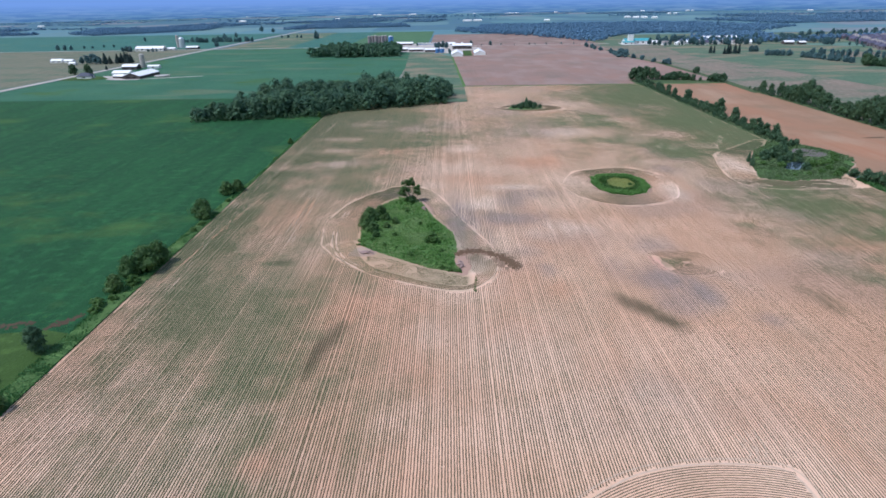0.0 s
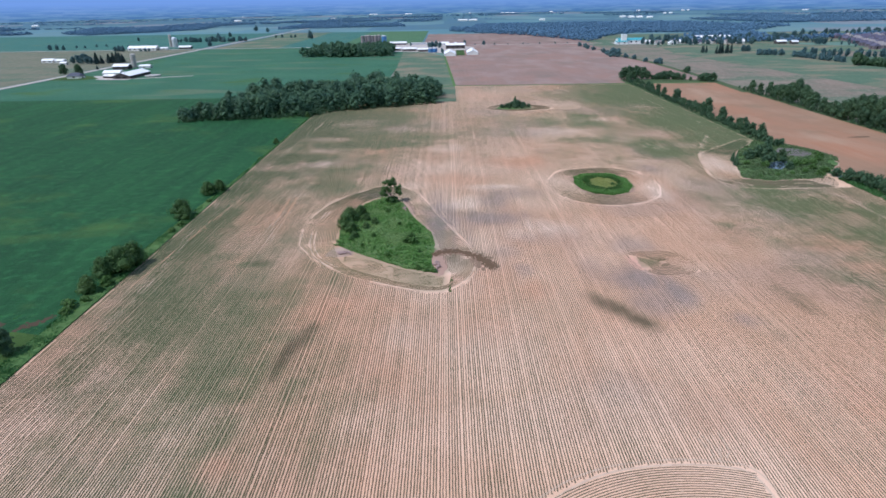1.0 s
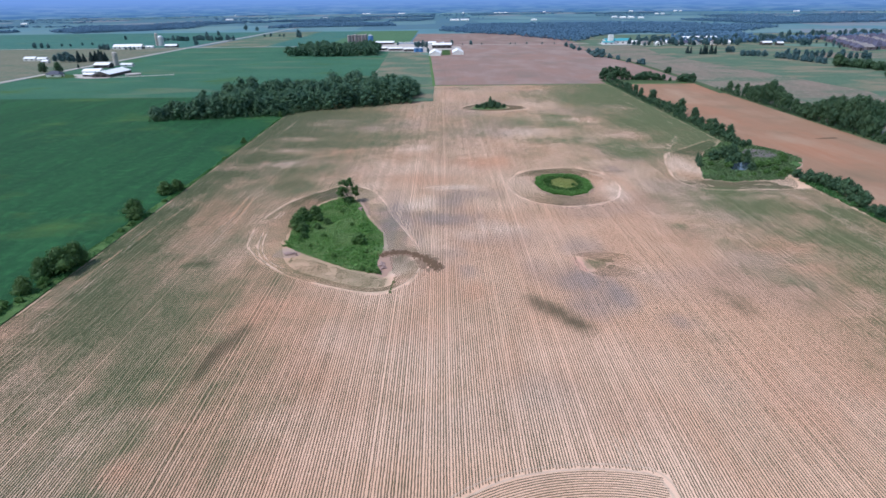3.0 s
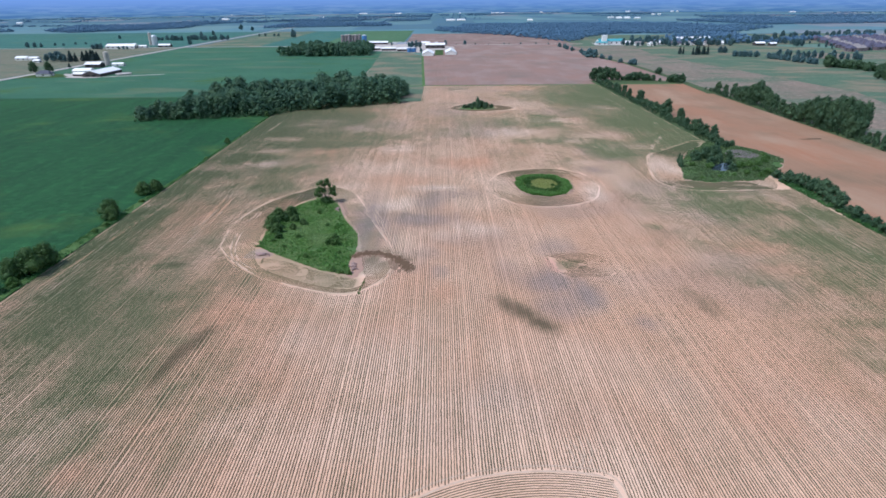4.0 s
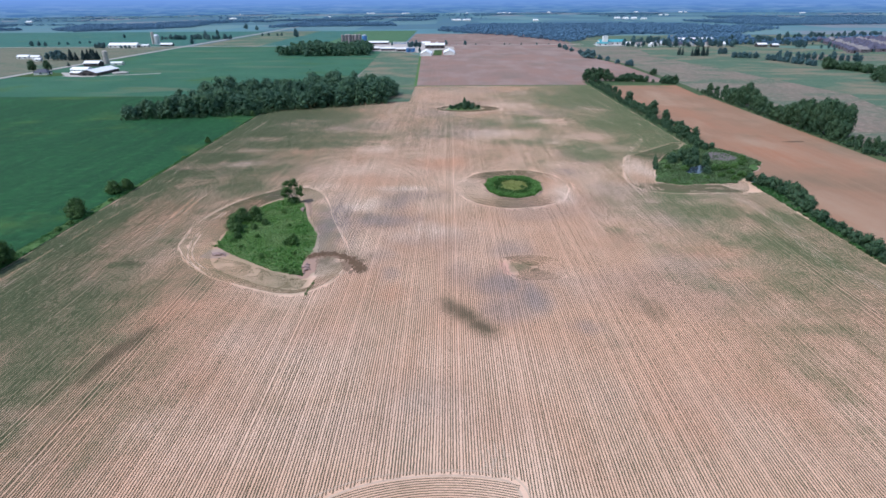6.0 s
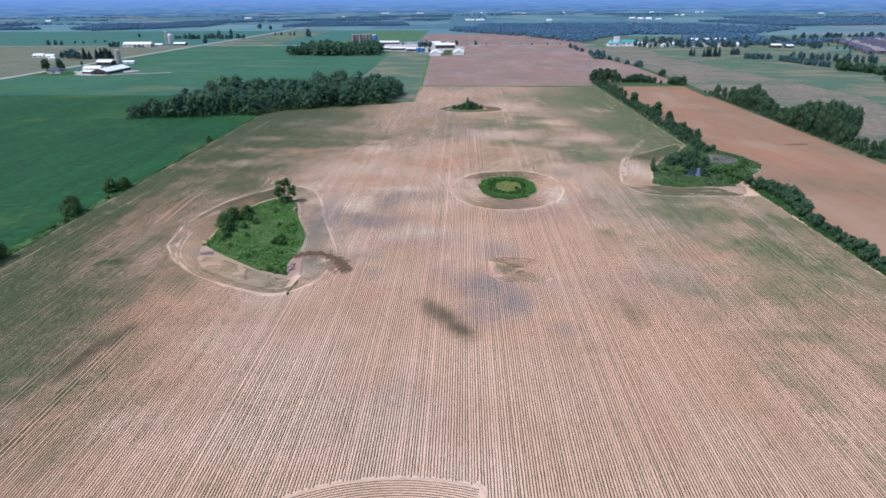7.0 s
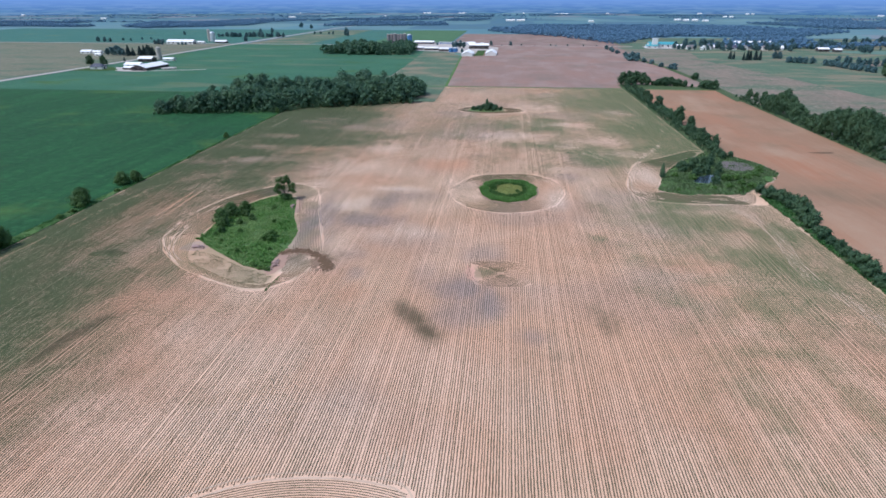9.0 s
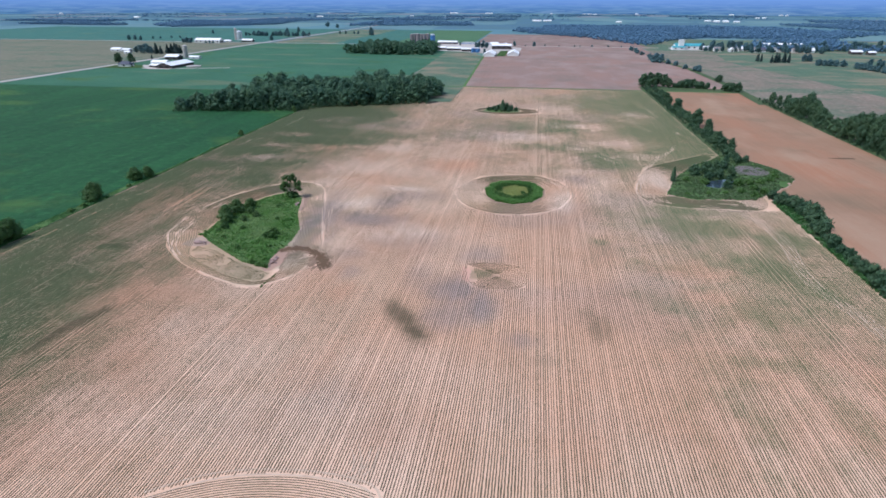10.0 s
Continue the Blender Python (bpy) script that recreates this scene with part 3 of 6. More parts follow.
maps = {"red": red_soil(fx, fy), "pale": pale_soil(fx, fy), "grey": grey_soil(fx, fy), "wet": wet_soil(fx, fy), "weed": weed}
for name, values in maps.items():
    me.attributes.new(name, "FLOAT", "POINT").data.foreach_set("value", values.astype(np.float32))
field_main = tagged(new("field_main", me), "dry pinkish tan field with thin green crop rows", "field", kind="structure")

# crop rows: ridges of leaves along lines, broken where the stand is thin
row_rng = np.random.default_rng(9)


def row_strips(lines, wide=1.0):
    """One mesh's arrays for many row lines: each an array of x, y along the row."""
    V, Q, D, n = [], [], [], 0
    for x, y in lines:
        if len(x) < 2:
            continue
        d = stand(x, y)
        half = (0.125 + 0.080 * d) * row_rng.uniform(0.84, 1.16, len(x)) * wide
        alive = row_rng.random(len(x)) < 0.985 + 0.2 * d
        tx, ty = np.gradient(x), np.gradient(y)
        ln = np.hypot(tx, ty) + 1e-9
        nx, ny = ty / ln, -tx / ln
        sway = row_rng.normal(0, 0.025, len(x))
        mx, my = x + nx * sway, y + ny * sway
        z = 0.058 + np.zeros(len(x))
        V.append(np.stack([np.stack([mx - nx * half, my - ny * half, z], 1), np.stack([mx, my, z + (0.10 + 0.15 * d) * row_rng.uniform(0.7, 1.25, len(x))], 1),
                           np.stack([mx + nx * half, my + ny * half, z], 1)], 1).reshape(-1, 3))
        gap = np.hypot(np.diff(x), np.diff(y))
        i = np.nonzero(alive[:-1] & (gap < 6))[0] * 3 + n
        Q.append(np.concatenate([np.stack([i, i + 1, i + 4, i + 3], 1), np.stack([i + 1, i + 2, i + 5, i + 4], 1)]))
        D.append(np.repeat(np.stack([d, red_soil(x, y), grey_soil(x, y), wet_soil(x, y)], 1), 3, 0))
        n += 3 * len(x)
    return np.concatenate(V), np.concatenate(Q), np.concatenate(D)


def row_maps(mesh, d):
    """How thick the rows stand, and the soil that tints them."""
    d = np.stack([step(d[:, 0], 0.15, 0.95), d[:, 1] * 0.8, d[:, 2] * 0.9, d[:, 3]], 1)
    for k, name in enumerate(("stand", "red", "grey", "wet")):
        mesh.attributes.new(name, "FLOAT", "POINT").data.foreach_set("value", np.ascontiguousarray(d[:, k], np.float32))


def planted(x, y):
    """Where the straight rows run."""
    ok = np.ones(np.shape(x), bool)
    for tin, tout, cx, cy in ISLANDS:
        ok &= np.hypot(x - cx, y - cy) > reach(tout, cx, cy, x, y) - 0.3
    ok &= ~((np.hypot(x - ARC_X, y - ARC_Y) < ARC_R + 0.1) & (x < ARC_END + 0.8))
    ok &= ~(inside(x, y, MUD) & (fractal(x, y, 2.5, 73) > 0.42))
    ok &= x < 195.0 + 0.4 * np.sin(y * 0.13)
    ok &= x > -98.9 + 0.4 * np.sin(y * 0.21)
    return ok


def inside(x, y, poly):
    odd = np.zeros(np.shape(x), bool)
    for (x0, y0), (x1, y1) in zip(poly, poly[1:] + poly[:1]):
        if y0 != y1:
            odd ^= ((y0 > y) != (y1 > y)) & (x < (x1 - x0) * (y - y0) / (y1 - y0) + x0)
    return odd


CLEARED = cleared()
along = np.concatenate([np.arange(-78, 58, 4.5), np.arange(58, 210, 0.75), np.arange(210, 340, 1.4), np.arange(340, 631, 3.2)])
row_x = np.arange(-98.9, 195.6, ROW)
row_x = row_x + row_rng.normal(0, 0.04, len(row_x))
RX, RY = np.meshgrid(row_x, along, indexing="ij")
RY = RY + row_rng.uniform(0.0, 0.7, (len(row_x), 1))
ok = planted(RX.ravel(), RY.ravel()) & ~near_line(RX.ravel(), RY.ravel(), CLEARED, 0.28)
ok = ok.reshape(RX.shape)
strong = row_rng.uniform(0.92, 1.08, len(row_x))
for k in range(len(row_x)):
    if k % 24 in (7, 8, 15, 16):
        strong[k] *= 0.78
lines_a = [(RX[k][ok[k]], RY[k][ok[k]]) for k in range(len(row_x))]
V, Q, D = [], [], []
n = 0
for k, ln in enumerate(lines_a):
    if len(ln[0]) > 3:
        v, q, d = row_strips([ln], strong[k])
        V.append(v)
        D.append(d)
        Q.append(q + n)
        n += len(v)
me = big_mesh("crop_rows", np.concatenate(V), np.concatenate(Q), None, M_ROW)
row_maps(me, np.concatenate(D))
tagged(new("crop_rows", me), "thin straight rows of young green crop in dry soil", "crop row", kind="stuff")

bent = []
for inner, outer in RINGS:
    edge = smooth_line(outer + outer[:1], 0.9)
    way = np.gradient(edge, axis=0)
    way /= np.linalg.norm(way, axis=1)[:, None] + 1e-9
    left = np.stack([-way[:, 1], way[:, 0]], 1)
    turning = np.sum(edge[:-1, 0] * edge[1:, 1] - edge[1:, 0] * edge[:-1, 1])
    if turning < 0:
        left = -left
    core = [tuple(p) for p in smooth_line(inner + inner[:1], 1.2)]
    core_line = np.array(core)
    for k in range(0 if outer is SWERVE_OUT else 1, 56):
        p = edge + left * (ROW * k)
        far = np.hypot(p[:, None, 0] - edge[None, :, 0], p[:, None, 1] - edge[None, :, 1]).min(1)
        clear = np.hypot(p[:, None, 0] - core_line[None, :, 0], p[:, None, 1] - core_line[None, :, 1]).min(1)
        good = (far > ROW * k - 0.12) & (clear > 0.9) & ~inside(p[:, 0], p[:, 1], core) & (p[:, 0] < 193.6) & ~(inside(p[:, 0], p[:, 1], MUD) & (fractal(p[:, 0], p[:, 1], 2.5, 73) > 0.42))
        good &= ~near_line(p[:, 0], p[:, 1], CLEARED, 0.28)
        for seg in np.split(np.arange(len(p)), np.nonzero(np.diff(good.astype(int)))[0] + 1):
            if good[seg[0]] and len(seg) > 4:
                bent.append((p[seg, 0], p[seg, 1]))
for k in range(1, 76):
    r = ARC_R - ROW * k
    th = np.linspace(-0.5 * math.pi, 1.5 * math.pi, 320)
    x, y = ARC_X + r * np.cos(th), ARC_Y + r * np.sin(th)
    good = x < ARC_END
    for seg in np.split(np.arange(len(x)), np.nonzero(np.diff(good.astype(int)))[0] + 1):
        if good[seg[0]] and len(seg) > 4:
            bent.append((x[seg], y[seg]))
v, q, d = row_strips(bent, 0.9)
me = big_mesh("bent_crop_rows", v, q, None, M_ROW)
row_maps(me, d)
tagged(new("crop_rows", me), "curved rows of young green crop round the unplanted islands", "crop row", kind="stuff")

# wheel tracks and the mud hole
M_TRACK = mat_plain("pale_track_soil", (0.56, 0.41, 0.30), (0.43, 0.30, 0.21), 0.95, 0.5, 0.8)
M_MUD = mat_soil("dark_wet_mud", (0.130, 0.084, 0.052), (0.19, 0.13, 0.085), (0.14, 0.085, 0.05), (0.085, 0.055, 0.036))
for k, ln in enumerate(TRACK_LINES):
    way = np.gradient(ln, axis=0)
    way /= np.linalg.norm(way, axis=1)[:, None] + 1e-9
    side = np.stack([way[:, 1], -way[:, 0]], 1)
    w = (TRACKS[k // 2][0] * np.maximum(0.75 if TRACKS[k // 2][0] >= 0.24 else 0.0, step(fractal(ln[:, 0], ln[:, 1], 11, 61, 2) + 0.25 * (fractal(ln[:, 0], ln[:, 1], 3, 64) - 0.5), 0.30, 0.56)) + 0.02)[:, None]
    L, R = ln - side * w, ln + side * w
    z = np.full((len(ln), 1), 0.0551 + 0.0011 * k)
    v = np.concatenate([np.hstack([L, z]), np.hstack([R, z])])
    i = np.arange(len(ln) - 1)
    q = np.stack([i, i + 1, i + 1 + len(ln), i + len(ln)], 1)
    tagged(new("wheel_track", big_mesh("wheel_track", v, q, None, M_TRACK)), "pale bare soil wheel track through the crop", "track", kind="structure")


def blob_sheet(name, poly, z, mat, label, category, rough=0.4, gap=1.0):
    """A flat patch with a softly ragged outline."""
    ln = smooth_line(poly + poly[:1], gap)
    c = ln.mean(0)
    d = ln - c
    wob = 1 + rough * 0.45 * (fractal(ln[:, 0], ln[:, 1], 3.5, len(poly), 4)[:, None] - 0.5)
    p = c + d * wob
    return sheet(name, [tuple(q) for q in p], z, mat, label, category)


M_DAMP = mat_soil("damp_brown_soil", (0.25, 0.17, 0.12), (0.30, 0.21, 0.15), (0.25, 0.16, 0.11), (0.16, 0.11, 0.08))


def splashes(name, line, widths, count, mat, z, label, seed, r0, r1, squeeze=1.6):
    """Ragged wet spots scattered along a line, thick in its middle: one mesh."""
    rng = np.random.default_rng(seed)
    ln = smooth_line(line, 0.5)
    w = np.interp(np.linspace(0, 1, len(ln)), np.linspace(0, 1, len(widths)), widths)
    V, F = [], []
    for k in range(count):
        i = rng.integers(len(ln))
        c = ln[i] + rng.normal(0, 0.42, 2) * w[i]
        r = rng.uniform(r0, r1) * (0.45 + 0.3 * w[i])
        m_ = 9
        ang = np.arange(m_) * 2 * math.pi / m_
        rad = r * rng.uniform(0.55, 1.25, m_)
        F.append(tuple(range(len(V), len(V) + m_)))
        V += [(c[0] + rad[j] * math.cos(ang[j]), c[1] + squeeze * rad[j] * math.sin(ang[j]), z + 0.0002 * k) for j in range(m_)]
    return tagged(mesh_object(name, V, F, mat), label, "mud", kind="stuff")


MUD_LINE = [(1, 189.5), (5, 192.2), (10, 192.2), (14, 189.6), (17.5, 185.5), (20, 181.5), (22, 177.5)]
splashes("damp_soil", MUD_LINE, (2.0, 2.8, 2.6, 2.4, 3.4, 4.6, 3.4), 260, M_DAMP, 0.0535, "damp brown soil round the mud hole", 71, 0.25, 0.7)
splashes("mud", MUD_LINE, (1.4, 2.0, 1.7, 1.4, 1.9, 3.0, 2.4), 300, M_MUD, 0.098, "dark wet mud in the field", 72, 0.22, 0.62)
M_REDSPOT = mat_soil("bare_red_soil", (0.62, 0.36, 0.27), (0.70, 0.45, 0.36), (0.60, 0.32, 0.22), (0.45, 0.28, 0.2))
splashes("bare_spot", [(68.6, 184.5), (68.9, 180), (69.3, 175.5)], (1.0, 2.0, 0.9), 60, M_REDSPOT, 0.099, "small bare patch of red soil in the crop", 74, 0.25, 0.8)
M_STRIP = mat_soil("bare_orange_soil", (0.50, 0.315, 0.205), (0.60, 0.42, 0.30), (0.50, 0.27, 0.16), (0.34, 0.24, 0.16))
for k, (line, widths) in enumerate(([[(-87, 264), (-89.3, 240), (-91.3, 218), (-92, 206)], (0.4, 0.8, 1.5, 0.7)], [[(-92.4, 200), (-93.4, 180), (-94, 165)], (0.5, 0.4, 0.3)], [[(-62.5, 257), (-61.8, 240), (-60.6, 222)], (0.5, 0.6, 0.4)], [[(-65.4, 257), (-64.8, 236), (-64.3, 222)], (0.4, 0.6, 0.5)])):
    splashes("bare_strip", line, widths, 90, M_STRIP, 0.1005 + 0.019 * k, "bare orange soil strip where wheels passed", 90 + k, 0.25, 0.7, 3.0)
# ---- trees ----
def crown(rng, radius, height, base, lobes, leaves, size, droop=0.0, core=0.72):
    """Leaf sprays on an uneven heap of lobes: places, quads and triangles."""
    V, Q, T = [], [], []
    n = 0
    ico = bmesh.new()
    bmesh.ops.create_icosphere(ico, subdivisions=1, radius=1.0)
    iv = np.array([v.co[:] for v in ico.verts])
    it = np.array([[v.index for v in f.verts] for f in ico.faces])
    ico.free()
    centres = []
    for k in range(lobes):
        f = (k + 0.5) / lobes
        h = base + height * (0.16 + 0.72 * f)
        reach = radius * (0.62 * math.sin(math.pi * min(0.92, 0.25 + 0.7 * f)))
        ang = k * 2.399 + rng.uniform(-0.5, 0.5)
        r = radius * rng.uniform(0.30, 0.60) * (1.0 - 0.28 * f)
        d = reach * rng.uniform(0.45, 1.1)
        centres.append((np.array((d * math.cos(ang), d * math.sin(ang), h)), r, rng.uniform(0.75, 0.95) * r))
    for c, r, rz in centres:
        jit = 1 + (rng.random((len(iv), 1)) - 0.5) * 0.35
        V.append(iv * np.array((r, r, rz)) * core * jit + c)
        T.append(it + n)
        n += len(iv)
    per = max(6, leaves // lobes)
    for c, r, rz in centres:
        d = rng.normal(size=(per, 3))
        d[:, 2] = d[:, 2] * 0.9 + 0.25
        d /= np.linalg.norm(d, axis=1)[:, None]
        p = c + d * np.array((r, r, rz)) * (0.72 + 0.62 * rng.random((per, 1)) ** 1.8)
        nrm = d + rng.normal(size=(per, 3)) * 0.45
        nrm /= np.linalg.norm(nrm, axis=1)[:, None]
        u = np.cross(nrm, rng.normal(size=(per, 3)))
        u /= np.linalg.norm(u, axis=1)[:, None] + 1e-6
        w = np.cross(nrm, u)
        s = size * rng.uniform(0.5, 1.2, (per, 1))
        fold = nrm * s * 0.35
        quad = np.stack([p - u * s + fold * 0, p - w * s * 0.7 - fold, p + u * s, p + w * s * 0.7 - fold], 1)
        V.append(quad.reshape(-1, 3))
        Q.append(np.arange(per * 4).reshape(per, 4) + n)
        n += per * 4
    return np.concatenate(V), np.concatenate(Q), np.concatenate(T)


def merge(pieces):
    V, Q, T, n = [], [], [], 0
    for v, q, t in pieces:
        V.append(v)
        Q.append(q + n)
        T.append(t + n)
        n += len(v)
    return np.concatenate(V), np.concatenate(Q), np.concatenate(T)


def placed(tmpl, x, y, s, turn, sz=None, z=0.0):
    v, q, t = tmpl
    c, k = math.cos(turn), math.sin(turn)
    p = np.empty_like(v)
    p[:, 0] = (v[:, 0] * c - v[:, 1] * k) * s + x
    p[:, 1] = (v[:, 0] * k + v[:, 1] * c) * s + y
    p[:, 2] = v[:, 2] * (sz or s) + z
    return p, q, t


RNG = np.random.default_rng(5)
# unit trees: about 1 m high, about 0.4 m in radius
WOOD_TREES = [crown(RNG, 0.36 + 0.03 * k, 0.95, 0.05, 10 + k, 540, 0.040, 0.0, 0.58) for k in range(6)]
LIGHT_TREES = [crown(RNG, 0.42, 0.95, 0.03, 6, 84, 0.085) for _ in range(5)]
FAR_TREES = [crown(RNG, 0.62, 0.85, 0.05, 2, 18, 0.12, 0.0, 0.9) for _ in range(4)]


def wood(name, poly, gap, h0, h1, templates, mat, label, seed, taper=None, wide=1.0):
    """A wood as one mass of crowns inside an outline."""
    rng = np.random.default_rng(seed)
    px, py = [p[0] for p in poly], [p[1] for p in poly]
    X, Y = np.meshgrid(np.arange(min(px), max(px), gap), np.arange(min(py), max(py), gap))
    X = (X + rng.uniform(-0.45, 0.45, X.shape) * gap).ravel()
    Y = (Y + rng.uniform(-0.45, 0.45, Y.shape) * gap).ravel()
    keep = inside(X, Y, poly)
    pieces = []
    for x, y in zip(X[keep], Y[keep]):
        h = rng.uniform(h0, h1) * (0.55 + 0.9 * float(fractal(np.array(x), np.array(y), 30, seed)))
        if taper:
            h *= min(1.0, 0.6 + 0.4 * max(0.0, x - taper[0]) / taper[1])
        pieces.append(placed(templates[rng.integers(len(templates))], x, y, wide * h * rng.uniform(0.85, 1.15), rng.uniform(0, 6.28), h, -0.05 * h))
    v, q, t = merge(pieces)
    me_ = big_mesh(name, v, q, t, mat)
    if templates is FAR_TREES:
        me_.polygons.foreach_set("use_smooth", np.ones(len(me_.polygons), bool))
    return tagged(new(name, me_), label, "wood", kind="stuff")


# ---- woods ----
# pale blue leaf colour: distance haze painted onto the far woods
M_FARLEAF = mat_leaf("hazy_distant_leaf", (0.105, 0.212, 0.325), (0.118, 0.230, 0.340), (0.098, 0.200, 0.312))
WOOD1 = [(-199, 449), (-153, 456), (-103, 469), (-90, 488), (-60, 498), (-4, 524), (2, 590), (-60, 602), (-130, 588), (-180, 520)]
wood("woodlot", WOOD1, 7.6, 10.5, 19.5, WOOD_TREES, M_WOODLEAF, "dense dark green deciduous woodlot beside the field", 11, (-212, 50))
wood("woodlot_edge", [(-197, 444), (-150, 451), (-100, 462), (-86, 484), (-2, 519), (-2, 526), (-88, 494), (-104, 470), (-196, 452)], 3.6, 2.5, 5.0, LIGHT_TREES, M_LEAF, "low green shrubs along the woodlot edge", 13)
WOOD2 = [(-232, 1018), (-178, 1004), (-120, 1000), (-84, 1016), (-80, 1095), (-110, 1150), (-200, 1130)]
wood("small_woodlot", WOOD2, 8.0, 15, 21, LIGHT_TREES, M_WOODLEAF, "small dense dark green woodlot before the silos", 12)
FAR_WOODS = [
    [(66, 1750), (204, 1558), (300, 1300), (330, 1340), (390, 1485), (500, 1628), (770, 1590), (1050, 1900), (750, 2300), (120, 2300)],
    [(560, 1180), (450, 1220), (590, 1484), (740, 1540), (690, 1260)],
    [(640, 1225), (800, 1335), (1000, 1420), (1010, 1350), (820, 1290), (660, 1190)],
    [(1100, 2100), (1950, 2200), (2100, 2800), (1000, 2600)],
    [(-1255, 2051), (-1100, 1916), (-862, 2205), (-900, 2500), (-1400, 2500)],
    [(-579, 2157), (-142, 2278), (-183, 2520), (-560, 2700)],
    [(-1382, 1993), (-1359, 2067), (-1700, 2200), (-1800, 2050)],
    [(20, 1830), (80, 1790), (120, 2000), (30, 2060)],
]
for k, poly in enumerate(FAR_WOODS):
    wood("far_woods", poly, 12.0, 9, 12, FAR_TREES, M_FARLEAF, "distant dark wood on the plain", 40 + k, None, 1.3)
frng = np.random.default_rng(77)
for k in range(16):
    d, az = 2800 + 1500 * frng.random() ** 0.8, frng.uniform(-42, 42)
    cx, cy = d * math.sin(radians(az)) + 40, d * math.cos(radians(az))
    if inside(np.array(cx), np.array(cy), FAR_WOODS[3]):
        continue
    w, h = frng.uniform(70, 330), frng.uniform(30, 110)
    poly = [(cx - w, cy - h * frng.uniform(0.5, 1)), (cx + w * frng.uniform(0.4, 1), cy - h), (cx + w, cy + h), (cx - w * frng.uniform(0.5, 1), cy + h)]
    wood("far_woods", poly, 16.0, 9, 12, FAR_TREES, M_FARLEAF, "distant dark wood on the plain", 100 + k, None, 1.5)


# thin far strips of wood towards the horizon
for k in range(56):
    d, az = 3000 + 1650 * frng.random(), frng.uniform(-40, 40)
    cx, cy = d * math.sin(radians(az)) + 40, d * math.cos(radians(az))
    w, h = frng.uniform(50, 260), frng.uniform(15, 45)
    slant = frng.uniform(-60, 60)
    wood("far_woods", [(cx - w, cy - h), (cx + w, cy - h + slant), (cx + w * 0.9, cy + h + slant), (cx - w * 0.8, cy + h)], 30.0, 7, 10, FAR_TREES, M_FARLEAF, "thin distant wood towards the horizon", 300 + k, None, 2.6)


# ---- tree and shrub kinds ----
def tube(bm, path, radii, sides=7):
    """A tapered limb along points."""
    rings = []
    for i, p in enumerate(path):
        p = Vector(p)
        d = (Vector(path[min(i + 1, len(path) - 1)]) - Vector(path[max(i - 1, 0)])).normalized()
        u = d.orthogonal().normalized()
        w = d.cross(u)
        rings.append([bm.verts.new(p + (u * math.cos(2 * math.pi * k / sides) + w * math.sin(2 * math.pi * k / sides)) * radii[i]) for k in range(sides)])
    for a_, b_ in zip(rings, rings[1:]):
        for k in range(sides):
            bm.faces.new((a_[k], a_[(k + 1) % sides], b_[(k + 1) % sides], b_[k]))
    bm.faces.new(rings[-1])


def tree_kind(name, rng, radius, height, base, lobes, leaves, size, trunk, mat, limbs=5):
    """A unit tree (about 1 m high) with trunk, limbs and crown, to be scaled."""
    ob = new(name)
    bm = bmesh.new()
    lean = rng.uniform(-0.03, 0.03)
    tube(bm, [(0, 0, -0.02), (lean, 0, base * 0.6), (lean * 1.5, 0, base + 0.2 * height), (0, 0, base + 0.7 * height)], [trunk * 1.4, trunk, trunk * 0.7, trunk * 0.15])
    for k in range(limbs):
        ang = k * 2.4 + rng.uniform(-0.4, 0.4)
        z0 = base * 0.7 + 0.35 * height * k / max(1, limbs)
        r = radius * rng.uniform(0.5, 0.8)
        tube(bm, [(0, 0, z0), (r * 0.5 * math.cos(ang), r * 0.5 * math.sin(ang), z0 + 0.14 * height), (r * math.cos(ang), r * math.sin(ang), z0 + 0.34 * height)], [trunk * 0.5, trunk * 0.32, trunk * 0.08], 5)
    part("trunk", bm, M_BARK, ob)
    v, q, t = crown(rng, radius, height, base, lobes, leaves, size)
    c = new("crown", big_mesh("crown", v, q, t, mat))
    c.parent = ob
    return ob


# leaf colour of distant trees, with blue haze painted in
M_HAZYLEAF = mat_leaf("hazy_tree_leaf", (0.074, 0.156, 0.170), (0.105, 0.190, 0.185), (0.066, 0.142, 0.164))
M_BUSHLEAF = mat_leaf("olive_leaf", (0.066, 0.140, 0.042), (0.112, 0.192, 0.056), (0.048, 0.106, 0.034))
trng = np.random.default_rng(17)
KINDS = {}


